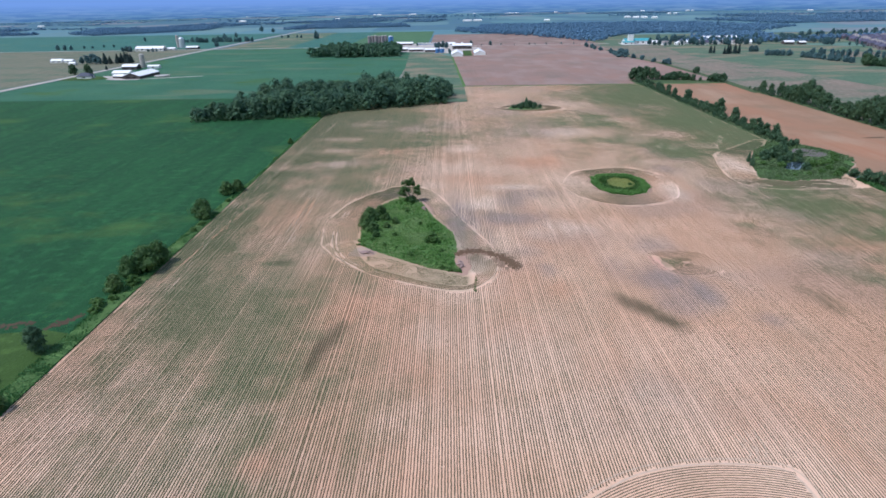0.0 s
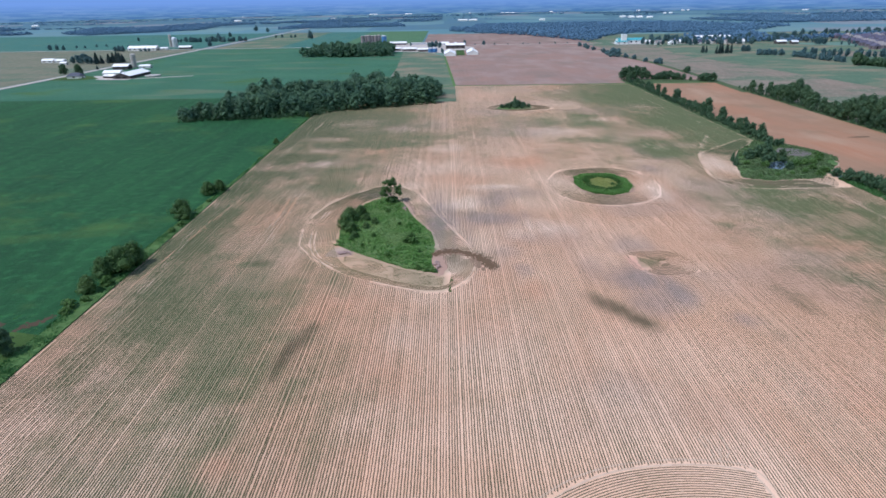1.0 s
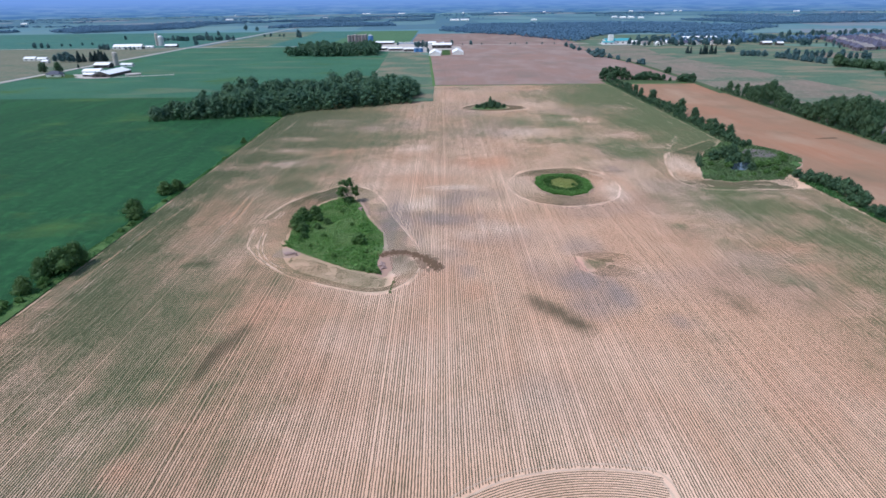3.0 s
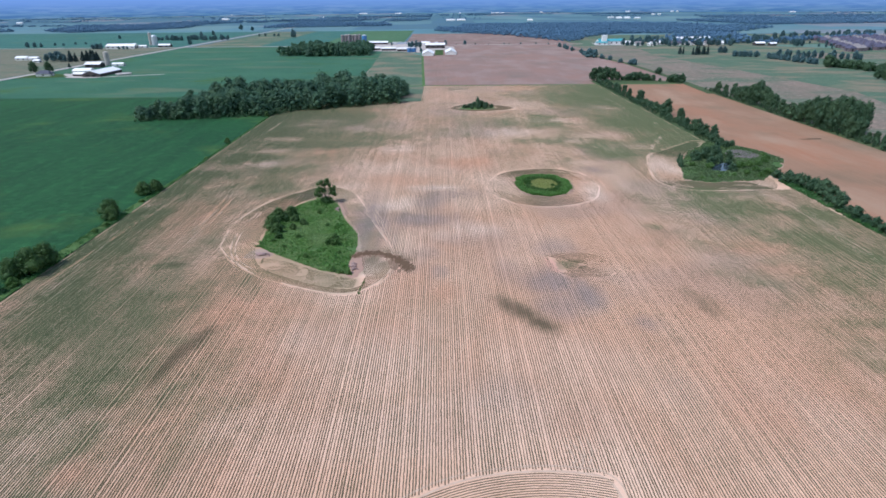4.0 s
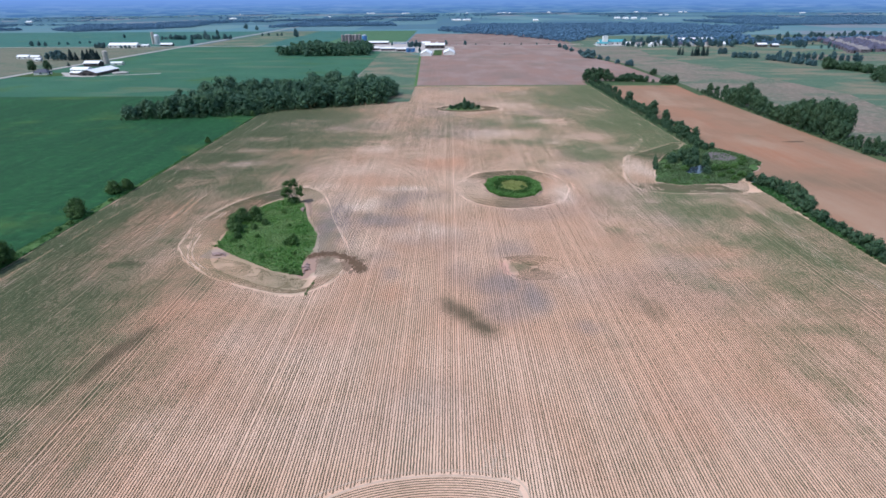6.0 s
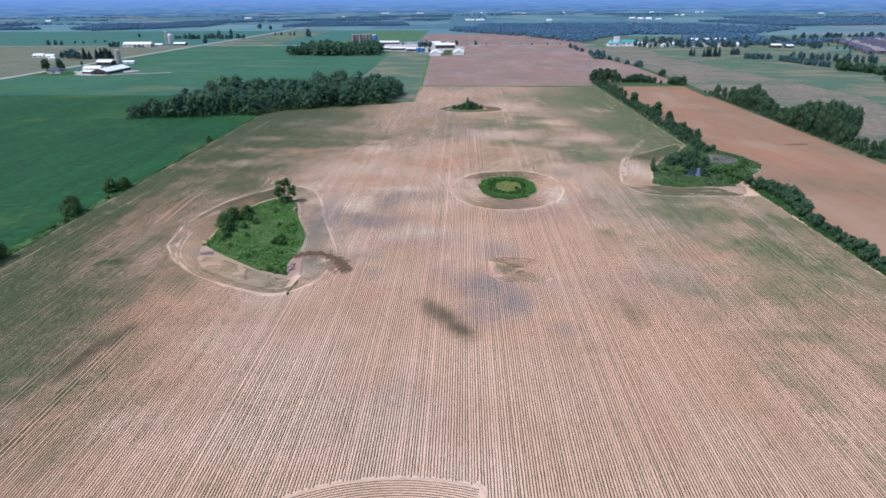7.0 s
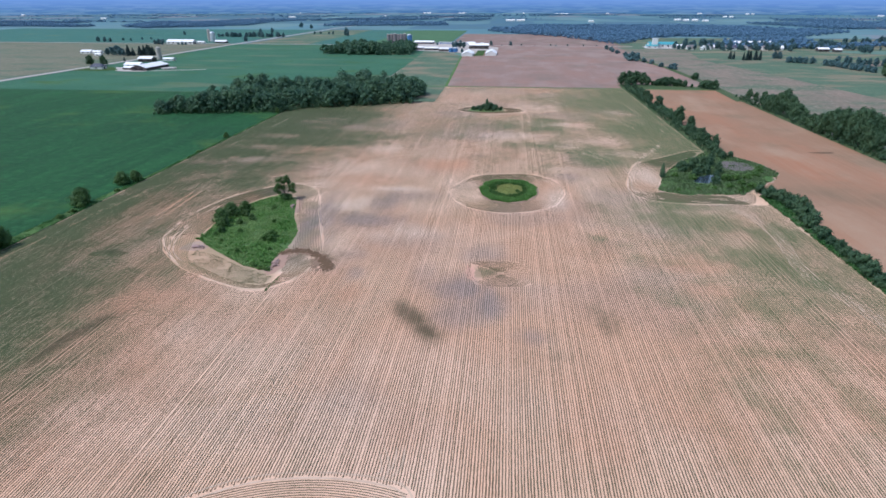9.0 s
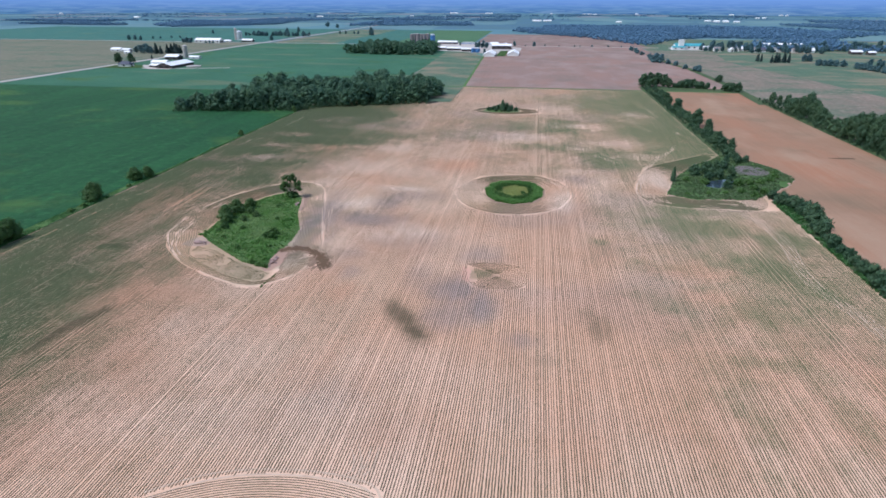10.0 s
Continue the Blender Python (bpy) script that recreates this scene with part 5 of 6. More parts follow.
# ---- left margin ----
M_PATCHSOIL = mat_soil("trampled_soil", (0.075, 0.056, 0.038), (0.105, 0.078, 0.052), (0.090, 0.056, 0.036), (0.04, 0.06, 0.024))
sheet("lawn", [(-160, 60), (-104.5, 60), (-104.5, 137), (-112, 139), (-160, 132)], 0.34, M_LAWN, "mown green lawn by the field corner", "lawn")
splashes("bare_patch", [(-127, 141), (-123, 142), (-118, 143.5)], (1.6, 2.2, 1.4), 60, M_PATCHSOIL, 0.345, "bare reddish soil by the lawn", 81, 0.2, 0.7, 1.2)
tufts("lawn_weeds", [(-130, 136), (-104, 139), (-104, 152), (-130, 148)], 1400, 0.15, 0.35, M_MARGIN, "scattered grass on bare soil", 46, (), 0.3)
splashes("bare_patch", [(-112.5, 140.5), (-109.5, 143.5), (-107, 148)], (2.0, 2.2, 1.2), 70, M_PATCHSOIL, 0.345, "bare brown soil by the margin", 82, 0.2, 0.7, 1.2)
tufts("margin_grass", [(-105.5, 90), (-99.4, 90), (-99.6, 250), (-99.9, 470), (-100.6, 470), (-101.2, 290), (-103.5, 230), (-105, 180)], 14000, 0.25, 0.6, M_MARGIN, "tall green grass along the field edge", 41, (), 0.25)
for kind, x, y, h, w in (("near_bush", -103, 178, 9.5, 0.95), ("near_bush", -106.5, 174, 7.5, 0.9), ("near_bush", -101.5, 184, 8.5, 0.85), ("near_bush", -105.5, 163, 6.0, 1.0), ("shrub", -102.5, 168, 3.4, 1.0), ("shrub", -103, 157, 2.2, 1.1), ("shrub", -105.5, 153, 3.0, 1.2), ("shrub", -104.5, 149, 2.4, 1.2), ("near_tree", -107.5, 128, 8.0, 0.95),
                         ("near_bush", -102, 104, 5.0, 1.1), ("near_bush", -104, 100, 5.0, 1.1), ("near_bush", -105.5, 234, 7.6, 1.0), ("near_bush", -103, 229, 5.5, 1.0), ("shrub", -101.5, 222, 2.0, 1.2), ("shrub", -102, 215, 2.0, 1.2), ("near_bush", -105, 263, 6.6, 1.0), ("near_bush", -102, 269, 6.0, 1.0), ("shrub", -101, 252, 1.8, 1.2),
                         ("near_bush", -102, 370, 4.0, 0.8), ("shrub", -101, 330, 1.6, 1.2), ("near_bush", -102, 462, 5, 0.8)):
    plant(kind, x, y, h, w, "rounded dark green " + ("tree" if h > 7 else "bush") + " on the grassy field margin", "tree" if h > 7 else "bush", "field margin trees")
# ---- buildings ----
M_WHITEROOF = mat_plain("white_metal_roof", (0.80, 0.80, 0.80), (0.62, 0.62, 0.60), 0.5, 0.15, 0.4)
M_WHITEWALL = mat_plain("white_siding", (0.72, 0.72, 0.70), (0.55, 0.54, 0.50), 0.7, 0.3, 0.4)
# dark wall colour, also painting the shade inside open barn fronts
M_DARKWALL = mat_plain("dark_boards_and_open_fronts", (0.07, 0.06, 0.06), (0.12, 0.10, 0.09), 0.9, 0.4, 0.6)
M_GREYROOF = mat_plain("grey_roof", (0.24, 0.22, 0.22), (0.16, 0.15, 0.15), 0.85, 0.5, 0.5)
M_NAVYROOF = mat_plain("dark_blue_roof", (0.045, 0.055, 0.085), (0.08, 0.085, 0.10), 0.7, 0.5, 0.5)
M_BROWNROOF = mat_plain("slate_brown_shingle", (0.085, 0.085, 0.13), (0.065, 0.06, 0.09), 0.9, 0.5, 0.6)
M_BRICK = mat_plain("brown_brick_wall", (0.16, 0.13, 0.145), (0.11, 0.09, 0.10), 0.9, 0.8, 0.5)
M_CONCRETE = mat_plain("old_concrete", (0.42, 0.39, 0.36), (0.27, 0.24, 0.22), 0.9, 0.25, 0.7)
M_DARKCONCRETE = mat_plain("weathered_silo_staves", (0.27, 0.235, 0.245), (0.16, 0.14, 0.15), 0.9, 0.25, 0.7)
M_BLUESTEEL = mat_plain("blue_enamel_steel", (0.06, 0.19, 0.42), (0.10, 0.22, 0.40), 0.35, 0.3, 0.4)
M_TEAL = mat_plain("teal_metal_roof", (0.05, 0.30, 0.34), (0.10, 0.28, 0.32), 0.5, 0.2, 0.4)
M_GALV = mat_plain("galvanised_steel", (0.55, 0.58, 0.62), (0.40, 0.42, 0.45), 0.4, 0.3, 0.4, 0.5)
# near-black slab colour that paints the unlit inside of openings
M_VOID = mat_plain("dark_doorway", (0.015, 0.015, 0.017), (0.03, 0.03, 0.03), 0.9, 0.5, 0.4)


def block(x0, y0, z0, x1, y1, z1):
    bm = bmesh.new()
    bmesh.ops.create_cube(bm, size=1.0)
    for v in bm.verts:
        v.co = ((x0 + x1) / 2 + v.co.x * (x1 - x0), (y0 + y1) / 2 + v.co.y * (y1 - y0), (z0 + z1) / 2 + v.co.z * (z1 - z0))
    return bm


def gable(name, x, y, w, l, eave, ridge, turn, roof, wall, label, category, doors=1, group="", hip=0.0, chimney=False):
    """A building with a pitched roof: w across the ridge, l along it."""
    ob = tagged(new(name), label, category, group)
    ob.matrix_basis = pose(x, y, 0, 0, 0, turn)
    bm = bmesh.new()
    a_, b_ = w / 2, l / 2
    low = [bm.verts.new(p) for p in ((-a_, -b_, 0), (a_, -b_, 0), (a_, b_, 0), (-a_, b_, 0))]
    top = [bm.verts.new(p) for p in ((-a_, -b_, eave), (a_, -b_, eave), (a_, b_, eave), (-a_, b_, eave))]
    r0, r1 = bm.verts.new((0, -b_ + hip, ridge - 0.1)), bm.verts.new((0, b_ - hip, ridge - 0.1))
    for f in ((low[0], low[1], top[1], top[0]), (low[2], low[3], top[3], top[2]), (low[1], low[2], top[2], top[1]), (low[3], low[0], top[0], top[3]),
              (top[0], top[1], r0), (top[2], top[3], r1), (top[1], top[2], r1, r0), (top[3], top[0], r0, r1)):
        bm.faces.new(f)
    part("wall", bm, wall, ob)
    o, th = 0.5, 0.25
    for s in (-1, 1):
        bm = bmesh.new()
        run = (ridge - eave) / a_
        pts = [(s * (a_ + o), -b_ - o, eave - run * o), (s * (a_ + o), b_ + o, eave - run * o), (0, b_ + o - hip * 1.02, ridge), (0, -b_ - o + hip * 1.02, ridge)]
        lo = [bm.verts.new(p) for p in pts]
        hi = [bm.verts.new((p[0], p[1], p[2] + th)) for p in pts]
        bm.faces.new(lo)
        bm.faces.new(hi)
        for k in range(4):
            bm.faces.new((lo[k], lo[(k + 1) % 4], hi[(k + 1) % 4], hi[k]))
        bmesh.ops.recalc_face_normals(bm, faces=bm.faces)
        part("roof", bm, roof, ob)
    if hip:
        for s in (-1, 1):
            bm = bmesh.new()
            vs = [bm.verts.new(p) for p in ((-a_ - o, s * (b_ + o), eave - 0.2), (a_ + o, s * (b_ + o), eave - 0.2), (0, s * (b_ + o - hip), ridge + 0.2))]
            lo = [bm.verts.new((v.co.x, v.co.y, v.co.z - 0.2)) for v in vs]
            bm.faces.new(vs)
            bm.faces.new(lo)
            for k in range(3):
                bm.faces.new((vs[k], vs[(k + 1) % 3], lo[(k + 1) % 3], lo[k]))
            bmesh.ops.recalc_face_normals(bm, faces=bm.faces)
            part("roof", bm, roof, ob)
    for k in range(doors):
        dx = (k - (doors - 1) / 2) * w * 0.36
        part("door", block(dx - w * 0.12, -b_ - 0.08, 0, dx + w * 0.12, -b_ + 0.02, eave * 0.85), M_VOID, ob)
    n = int(l // 9)
    for s in (-1, 1):
        for k in range(n):
            yy = -b_ + (k + 0.5) * l / n
            win = part("window", block(s * a_ - 0.06, yy - 1.6, eave * 0.35, s * a_ + 0.06, yy + 1.6, eave * 0.75), M_VOID, ob)
            if chimney:
                part("sill", block(s * a_ - 0.16, yy - 1.8, eave * 0.35 - 0.15, s * a_ + 0.16, yy + 1.8, eave * 0.35 - 0.004), M_WHITEWALL, win)
    if chimney:
        part("chimney", block(a_ * 0.3, -0.4, eave, a_ * 0.3 + 0.8, 0.4, ridge + 0.9), M_BRICK, ob)
    return ob


def silo(name, x, y, r, h, mat, label, dome=0.7, cap=None, group=""):
    """A round tower with hoops and a domed cap."""
    ob = tagged(new(name), label, "silo", group)
    ob.location = (x, y, 0)
    n = 24

    def lathe(profile):
        bm = bmesh.new()
        rings = [[bm.verts.new((rr * math.cos(2 * math.pi * k / n), rr * math.sin(2 * math.pi * k / n), z)) for k in range(n)] for rr, z in profile]
        for p, q in zip(rings, rings[1:]):
            for k in range(n):
                bm.faces.new((p[k], p[(k + 1) % n], q[(k + 1) % n], q[k]))
        bm.faces.new(rings[-1])
        return bm
    part("body", lathe([(r, 0), (r, h)]), mat, ob)
    part("dome", lathe([(r * 1.03, h), (r * 0.95, h + r * dome * 0.35), (r * 0.7, h + r * dome * 0.7), (r * 0.3, h + r * dome * 0.95), (r * 0.1, h + r * dome)]), cap or mat, ob)
    for k in range(1, 7):
        z = h * k / 7
        part("hoop", lathe([(r * 1.0, z - 0.12), (r * 1.025, z - 0.1), (r * 1.025, z + 0.1), (r * 1.0, z + 0.12), (r * 0.98, z + 0.12)]), mat, ob)
    part("chute", block(r * 0.9, -0.5, 0, r + 0.7, 0.5, h), mat, ob)
    return ob


# farm by the gravel road
sheet("farmyard", [(-445, 778), (-420, 738), (-405, 731), (-378, 731), (-377, 742), (-402, 745), (-425, 776)], 0.40, M_ROAD, "pale concrete and gravel farmyard", "yard")
sheet("farm_garden", [(-478, 735), (-440, 733), (-420, 745), (-445, 775), (-478, 790)], 0.44, M_LAWN, "lawn round the farmhouse", "lawn")
gable("dairy_barn", -390, 768, 21, 54, 3.8, 7.2, 0, M_WHITEROOF, M_DARKWALL, "long low barn with a white metal roof", "barn", 2)
gable("barn", -424, 788, 14, 22, 3.6, 6.2, 90, M_WHITEROOF, M_WHITEWALL, "white roofed barn in the farmyard", "barn", 2)
gable("barn", -450, 862, 14, 21, 4.6, 7.4, 90, M_WHITEROOF, M_DARKWALL, "dark sided barn with a white roof", "barn", 2)
gable("shed", -425, 878, 8, 16, 3.0, 4.6, 90, M_WHITEROOF, M_WHITEWALL, "small white farm shed", "shed", 1)
silo("tower_silo", -447, 890, 3.4, 17.5, M_CONCRETE, "tall grey concrete tower silo beside the barn", 0.5)
gable("long_shed", -403, 752, 9, 30, 3.0, 4.6, 72, M_WHITEROOF, M_DARKWALL, "low open cattle shed with a white roof", "shed", 0)
sheet("dirt_lane", [(-378, 742), (-372, 738), (-310, 762), (-312, 767)], 0.41, M_ROAD, "pale dirt lane from the farmyard into the crop", "road")
gable("farmhouse", -455, 757, 10, 17, 3.4, 6.8, 90, M_NAVYROOF, M_WHITEWALL, "farmhouse with a dark blue hipped roof", "house", 1, "", 4.0, True)
silo("manure_tank", -364, 768, 9.0, 1.6, M_CONCRETE, "low round concrete tank by the barn", 0.02)
for x, y, h, k in ((-494, 797, 15, "tree"), (-474, 796, 15, "tree"), (-486, 862, 6, "conifer"), (-575, 956, 12, "tree"), (-566, 955, 14, "tree"), (-558, 955, 16, "tree"), (-551, 953, 15, "tree"), (-545, 952, 12, "tree"), (-536, 952, 16, "conifer"), (-529, 954, 12, "conifer"), (-522, 962, 14, "conifer"), (-517, 966, 15, "conifer"), (-512, 968, 16, "conifer"), (-507, 966, 15, "conifer"), (-503, 968, 13, "conifer")):
    plant(k, x, y, h, 1.5 if k == "conifer" else 0.95, "tall dark yard " + ("conifer" if k == "conifer" else "tree") + " by the farmhouse", "tree", "farmyard trees")
gable("shed", -634, 990, 12, 18, 3.5, 6.0, 90, M_WHITEROOF, M_WHITEWALL, "white shed with a grey front", "shed", 1)
gable("shed", -614, 988, 10, 14, 3.2, 5.2, 90, M_WHITEROOF, M_WHITEWALL, "white low shed beside the road", "shed", 1)
gable("shed", -583, 945, 7, 10, 3.0, 4.6, 90, M_WHITEROOF, M_WHITEWALL, "small white shed near the trees", "shed", 1)


# farm at the crossing
gable("dairy_barn", -597, 1235, 18, 56, 5.0, 9.0, 90, M_WHITEROOF, M_WHITEWALL, "long white barn with a white roof", "barn", 2)
gable("barn", -528, 1272, 12, 24, 3.5, 6.0, 90, M_WHITEROOF, M_DARKWALL, "low barn with a white roof", "barn", 1)
gable("shed", -562, 1250, 9, 14, 3.2, 5.0, 90, M_WHITEROOF, M_WHITEWALL, "white milk house beside the barn", "shed", 1)
silo("tower_silo", -581, 1325, 2.8, 24, M_CONCRETE, "tall pale concrete tower silo", 0.6)
silo("tower_silo", -571, 1322, 5.5, 17, M_GALV, "wide grey silo with a rounded cap", 0.7)
for x, y, h in ((-645, 1218, 10), (-636, 1216, 12), (-628, 1214, 11), (-590, 1208, 6), (-580, 1206, 7), (-574, 1208, 6), (-500, 1330, 12), (-820, 1290, 11), (-806, 1292, 11), (-790, 1288, 9), (-790, 1335, 6), (-770, 1332, 6), (-660, 1275, 8), (-648, 1280, 9), (-765, 1368, 6), (-745, 1372, 6), (-774, 1579, 10)):
    plant("bush", x, y, h, 0.8, "dark tree by the crossing farm", "tree", "trees near the crossing")
for k in range(24):
    plant("bush", -640 + k * 7 + hrng.uniform(-3, 3), 1500 + hrng.uniform(-14, 14), hrng.uniform(8, 13), 0.85, "dark tree behind the crossing farm", "tree", "trees behind the farm")
for x, y, h in ((-598, 1612, 9), (-590, 1640, 12), (-610, 1690, 12), (-588, 1720, 13), (-620, 2070, 18), (-560, 1990, 14), (-336, 1578, 20), (-440, 1640, 7), (-425, 1645, 8), (-400, 1640, 7), (-390, 1645, 8)):
    plant("bush", x, y, h, 0.75, "single dark tree along the far road", "tree", "roadside trees")

# dairy farm and silos behind the small woodlot
sheet("dairy_yard", [(-100, 1110), (-20, 1085), (2, 1060), (4, 1005), (22, 990), (26, 1120), (60, 1130), (60, 1200), (20, 1250), (-20, 1350), (-120, 1300)], 0.42, M_ROAD, "pale gravel and concrete dairy yard", "yard")
sheet("dairy_lawn", [(24, 1010), (38, 1010), (38, 1120), (24, 1120)], 0.46, M_LAWN, "green strip of grass between the barns", "lawn")
gable("white_barn", 12.5, 1024, 18, 50, 3.2, 7.5, 0, M_WHITEROOF, M_WHITEWALL, "large white barn with a white roof", "barn", 0, "pair of white barns")
gable("white_barn", 50.5, 1042, 18, 50, 3.2, 7.5, 0, M_WHITEROOF, M_WHITEWALL, "large white barn with a white roof", "barn", 0, "pair of white barns")
# the open front is a closed wall with its inner dark painted on
gable("long_barn", 24, 1168, 20, 36, 6.5, 9.5, 90, M_WHITEROOF, M_DARKWALL, "open fronted barn with a white roof", "barn", 0)
for x0, x1, y in ((-98, -76, 1132), (-72, -47, 1120), (-43, -24, 1104)):
    gable("low_barn", (x0 + x1) / 2, y, 12, x1 - x0, 4.0, 6.0, 90, M_WHITEROOF, M_DARKWALL, "low dark cattle barn with a white roof", "barn", 0, "low cattle barns")
for x, y in ((-21, 1084), (-13, 1083)):
    silo("grain_bin", x, y, 3.6, 6.5, M_BLUESTEEL, "blue steel grain bin in the yard", 0.6, M_GALV, "grain bins")
gable("farm_building", -95, 1290, 16, 40, 4.0, 6.5, 90, M_WHITEROOF, M_BRICK, "low farm building with a pale roof", "barn", 0)
gable("shed", 4, 1262, 10, 16, 4.0, 6.5, 90, M_WHITEROOF, M_WHITEWALL, "white shed behind the barns", "shed", 1)
gable("shed", 26, 1255, 9, 12, 3.5, 6.0, 0, M_WHITEROOF, M_WHITEWALL, "small white shed in the dairy yard", "shed", 1)
hutch = None
for j in range(3):
    for i in range(15):
        x, y = -66 + i * 4.4, 1292 + j * 17
        if hutch is None:
            hutch = tagged(new("calf_hutch"), "small white plastic calf hutch with a blue base", "hutch", "rows of calf hutches")
            bm = block(-1.2, -1.6, 0.9, 1.2, 1.6, 2.3)
            bmesh.ops.bevel(bm, geom=bm.edges[:], offset=0.5, segments=2, affect="EDGES")
            part("shell", bm, M_WHITEWALL, hutch)
            part("base", block(-1.3, -1.7, 0, 1.3, 1.7, 0.9), M_BLUESTEEL, hutch)
            hutch.location = (x, y, 0.42)
        else:
            copy_thing(hutch, pose(x, y, 0.42))
for k in range(6):
    silo("tower_silo", -155 + k * 6.4, 1205 + (k % 2) * 2, 2.9, 22.5 + (k % 3) * 0.5, M_DARKCONCRETE, "tall weathered concrete tower silo in a row", 0.35, M_CONCRETE, "row of tower silos")
silo("tower_silo", -113.5, 1206, 4.5, 21.5, M_BLUESTEEL, "wide blue steel silo with a pale cap", 0.5, M_GALV, "row of tower silos")
for x, y, h in ((-20, 1178, 13), (-12, 1182, 14), (-5, 1176, 12), (-26, 1184, 11), (0, 1064, 8), (1, 1054, 7), (44, 1248, 10), (-64, 1250, 7)):
    plant("tree", x, y, h, 0.9, "dark green tree in the dairy yard", "tree", "dairy yard trees")
for k in range(10):
    plant("bush", 60 + k * 24 + hrng.uniform(-9, 9), 1258 + hrng.uniform(-2, 2), hrng.uniform(2, 4) if k != 1 else 9, 0.8, "small dark bush along the farm road", "bush", "farm road bushes")
sheet("lane_grass", [(13.6, 632), (16.6, 632), (5.5, 1000), (2.5, 1000)], 0.3, M_GRASS, "green grass lane to the dairy farm", "grass")
sheet("field_end", [(-40, 631), (278, 631), (278, 636), (-40, 635)], 0.31, M_GRASS, "thin green grass line between two fields", "grass")

# feed mill and village
sheet("mill_yard", [(335, 1200), (395, 1196), (400, 1245), (340, 1262)], 0.3, M_CONCRETE, "pale paved yard of the feed mill", "yard")
gable("feed_mill", 372, 1240, 22, 50, 6.0, 10.0, 90, M_TEAL, M_WHITEWALL, "long mill building with a teal metal roof", "building", 0)
gable("mill_shed", 350, 1222, 14, 22, 4.0, 6.0, 90, M_TEAL, M_WHITEWALL, "white shed with a teal roof", "building", 0)
ob = tagged(new("mill_tower"), "square white mill tower above teal roofs", "tower")
ob.location = (356, 1226, 0)
part("body", block(-4.5, -4.5, 0, 4.5, 4.5, 17), M_WHITEWALL, ob)
part("roof", block(-4.8, -4.8, 17, 4.8, 4.8, 17.5), M_WHITEROOF, ob)
vrng = np.random.default_rng(71)
for k in range(16):
    x, y = 400 + k * 11 + vrng.uniform(-4, 4), 1200 + vrng.uniform(-20, 30)
    gable("house", x, y, 9, 13, 4.0, 7.5, vrng.choice([0, 90]), [M_WHITEROOF, M_GREYROOF, M_BROWNROOF][k % 3], M_WHITEWALL, "small village house with a pitched roof", "house", 1, "village houses")
for k in range(40):
    x, y = 385 + vrng.random() * 200, 1150 + vrng.random() * 60
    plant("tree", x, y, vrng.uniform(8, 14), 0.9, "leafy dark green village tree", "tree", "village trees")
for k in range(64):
    plant("tree" if k % 3 else "bush", 392 + vrng.random() * 300, 1205 + vrng.random() * 110, vrng.uniform(8, 15), 0.95, "leafy haze tinted tree among the village houses", "tree", "village trees")
gable("white_barn", 630, 1162, 12, 18, 4.5, 7.0, 90, M_WHITEROOF, M_DARKWALL, "dark barn with a white roof in a meadow", "barn", 0)
gable("barn", 652, 1156, 10, 12, 4.0, 6.0, 90, M_WHITEROOF, M_DARKWALL, "small dark barn beside the meadow barn", "barn", 0)
gable("warehouse", 560, 1300, 26, 70, 6, 9, 90, M_WHITEROOF, M_WHITEWALL, "long pale warehouse among trees", "building", 0)

# right-hand fields with tree lines
sheet("field_green_right", [(330, 240), (1000, 240), (1000, 700), (640, 760), (470, 960), (370, 960), (400, 760), (420, 560)], 0.22, M_MIXED, "patchy green field with tan streaks")
sheet("meadow", [(370, 975), (470, 965), (640, 770), (1000, 700), (1000, 1000), (700, 1100), (600, 1180), (400, 1180)], 0.26, M_MIXED, "green meadow before the village", "meadow")
sheet("dry_strip", [(560, 900), (720, 860), (760, 940), (600, 990)], 0.30, M_TAN, "dry tan strip of ground", "field")
for a_, b_, n, h0, h1, kind in (((418, 995), (424, 990), 3, 10, 12, "conifer"), ((430, 972), (458, 980), 9, 11, 15, "conifer"), ((484, 1003), (496, 1000), 4, 9, 11, "tree"), ((480, 945), (508, 928), 8, 8, 10, "bush"), ((512, 905), (534, 812), 14, 7, 11, "bush"),
                                ((520, 772), (540, 790), 5, 10, 17, "tree"), ((534, 785), (556, 700), 16, 7, 12, "bush"), ((500, 655), (520, 630), 6, 9, 12, "tree"), ((540, 930), (620, 850), 14, 9, 14, "tree"), ((560, 700), (640, 620), 12, 8, 12, "bush")):
    for k in range(n):
        f = (k + 0.5) / n
        plant(kind, a_[0] + (b_[0] - a_[0]) * f + hrng.uniform(-3, 3), a_[1] + (b_[1] - a_[1]) * f + hrng.uniform(-3, 3), hrng.uniform(h0, h1), 0.9, "dark green tree of a distant field line", "tree", "distant tree lines")

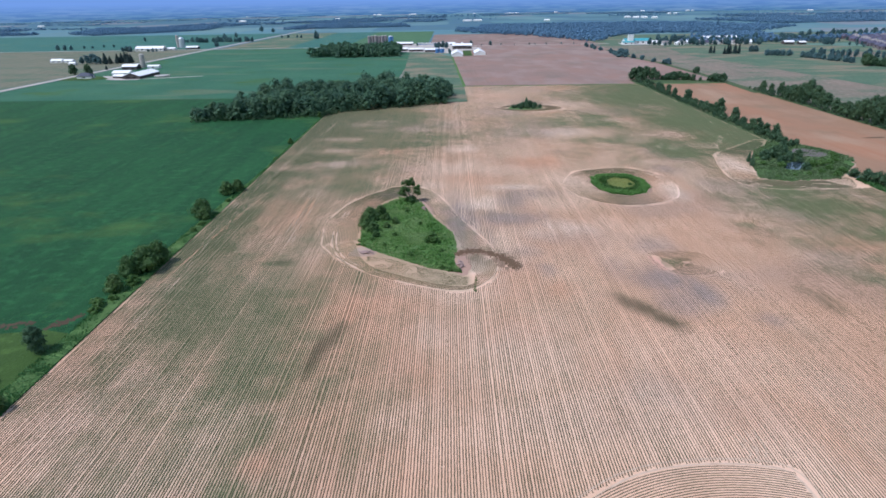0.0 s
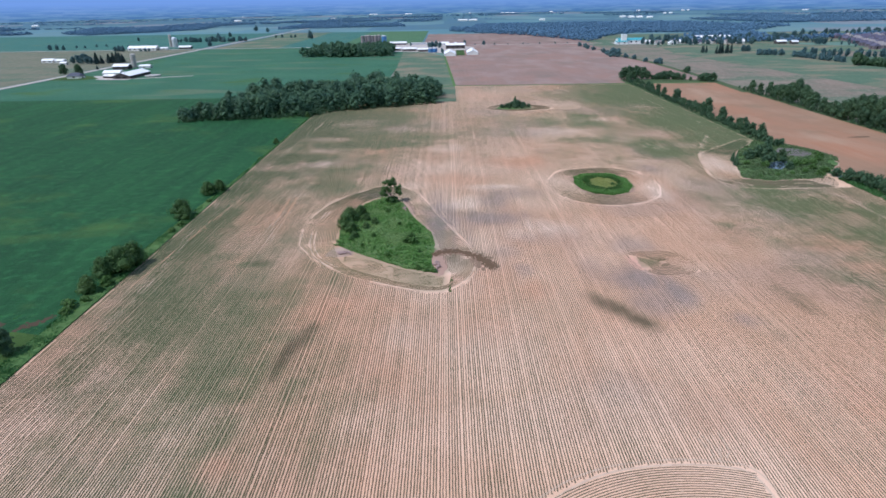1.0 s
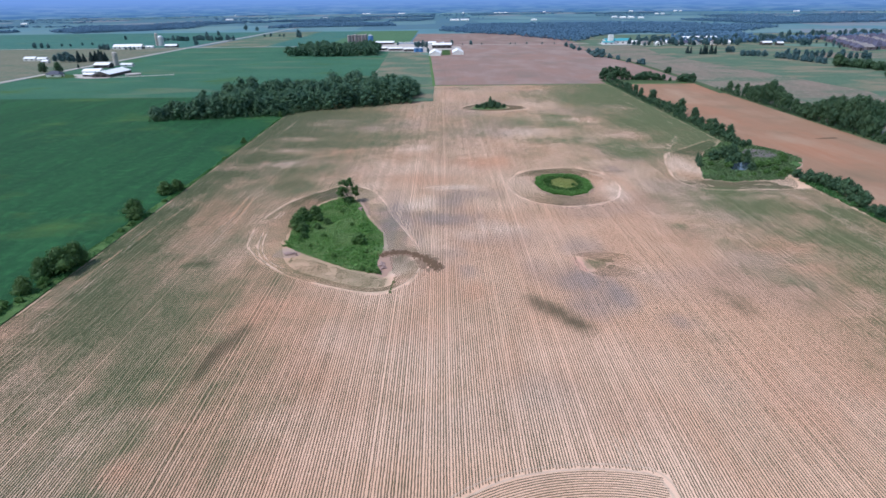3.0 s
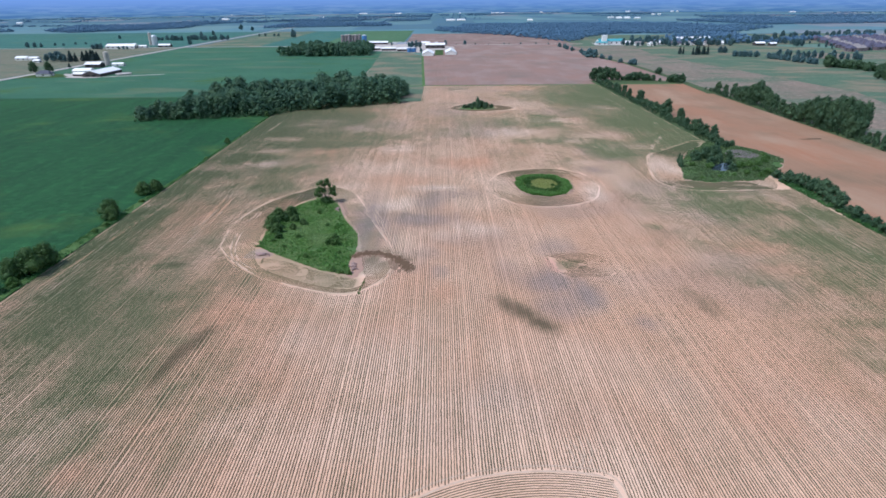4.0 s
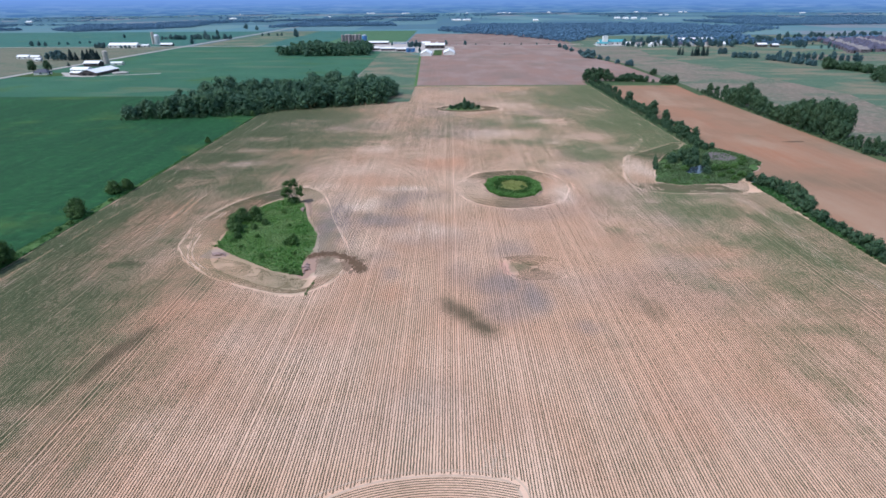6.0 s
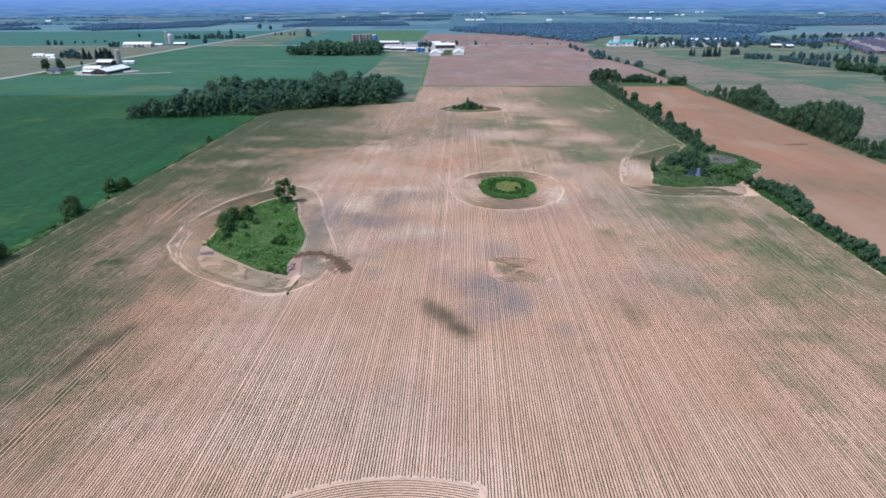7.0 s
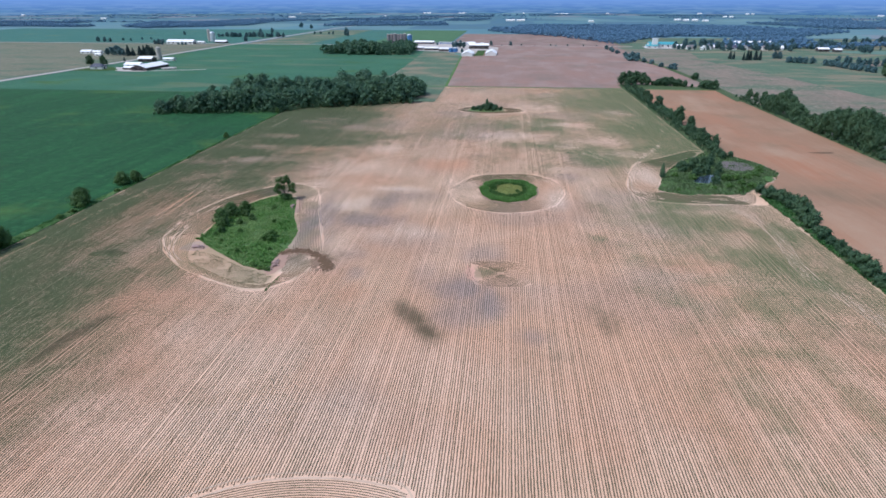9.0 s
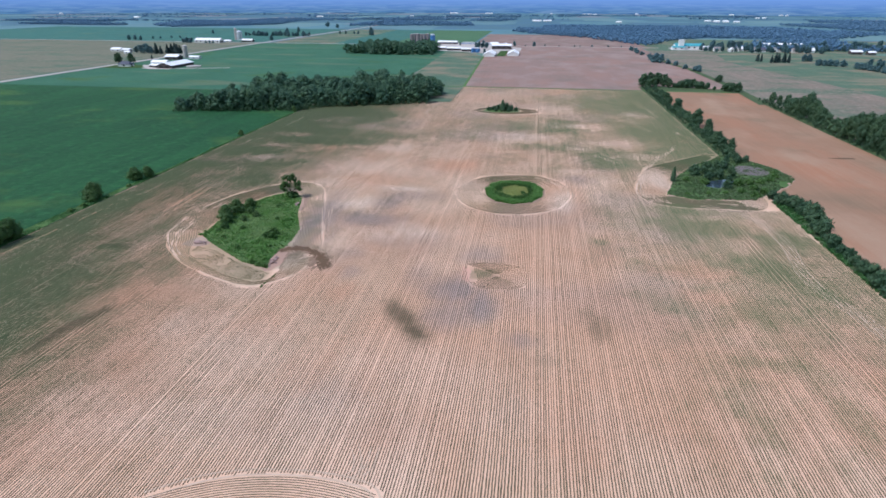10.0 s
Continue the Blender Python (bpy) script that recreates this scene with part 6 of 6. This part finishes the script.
# housing estate
hkinds = []
for k in range(86):
    row, i = divmod(k, 12)
    x = 705 + i * 20 + row * 16 + vrng.uniform(-3, 3)
    y = 1010 + row * 40 + i * 10 + vrng.uniform(-5, 5)
    if len(hkinds) < 4:
        hkinds.append(gable("house", x, y, 11, 13, 5.5, 9.5, 90 * (k % 2), [M_BROWNROOF, M_GREYROOF, M_BROWNROOF, M_BROWNROOF][len(hkinds)], M_BRICK, "brick suburban house with a brown shingle roof", "house", 1, "housing estate", 3.0, True))
    else:
        copy_thing(hkinds[k % 4], pose(x, y, 0, 0, 0, 90 * int(vrng.integers(4))))
for k in range(40):
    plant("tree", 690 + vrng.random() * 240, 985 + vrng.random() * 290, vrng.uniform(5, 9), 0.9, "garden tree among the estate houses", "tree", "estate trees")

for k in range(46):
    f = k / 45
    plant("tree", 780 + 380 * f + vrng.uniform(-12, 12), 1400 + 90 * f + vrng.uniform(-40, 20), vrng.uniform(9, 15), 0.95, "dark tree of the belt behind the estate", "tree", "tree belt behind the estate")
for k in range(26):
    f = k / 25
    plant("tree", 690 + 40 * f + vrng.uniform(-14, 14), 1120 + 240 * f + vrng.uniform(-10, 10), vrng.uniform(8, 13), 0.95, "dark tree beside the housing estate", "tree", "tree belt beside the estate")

# far farmsteads
brng = np.random.default_rng(31)
FARMS = [(-2420, 4300), (-2300, 4250), (-1450, 4550), (-1390, 4620), (81, 2827), (100, 2835), (400, 4350), (430, 4340), (760, 4500), (424, 2747), (847, 2990), (871, 2896), (1650, 4400), (-530, 4500), (-500, 4550), (-270, 4500),
         (185, 4450), (-2900, 3600), (2200, 3900), (1375, 4500), (-1100, 3300), (-620, 3500), (1250, 3600), (2500, 3300), (-1900, 2900)]
for x, y in FARMS:
    for k in range(int(brng.integers(1, 4))):
        gable("far_barn", x + k * 34 + brng.uniform(-8, 8), y + brng.uniform(-30, 30), 16, brng.uniform(12, 28), 4, 7, 90, M_WHITEROOF, M_WHITEWALL, "distant white farm barn on the plain", "barn", 0, "distant barns")
# small shed at the lawn
gable("shed", -112.5, 114.5, 3.0, 5.0, 2.2, 3.2, 70, M_WHITEROOF, M_NAVYROOF, "small white roofed garden shed on the lawn", "shed", 1)
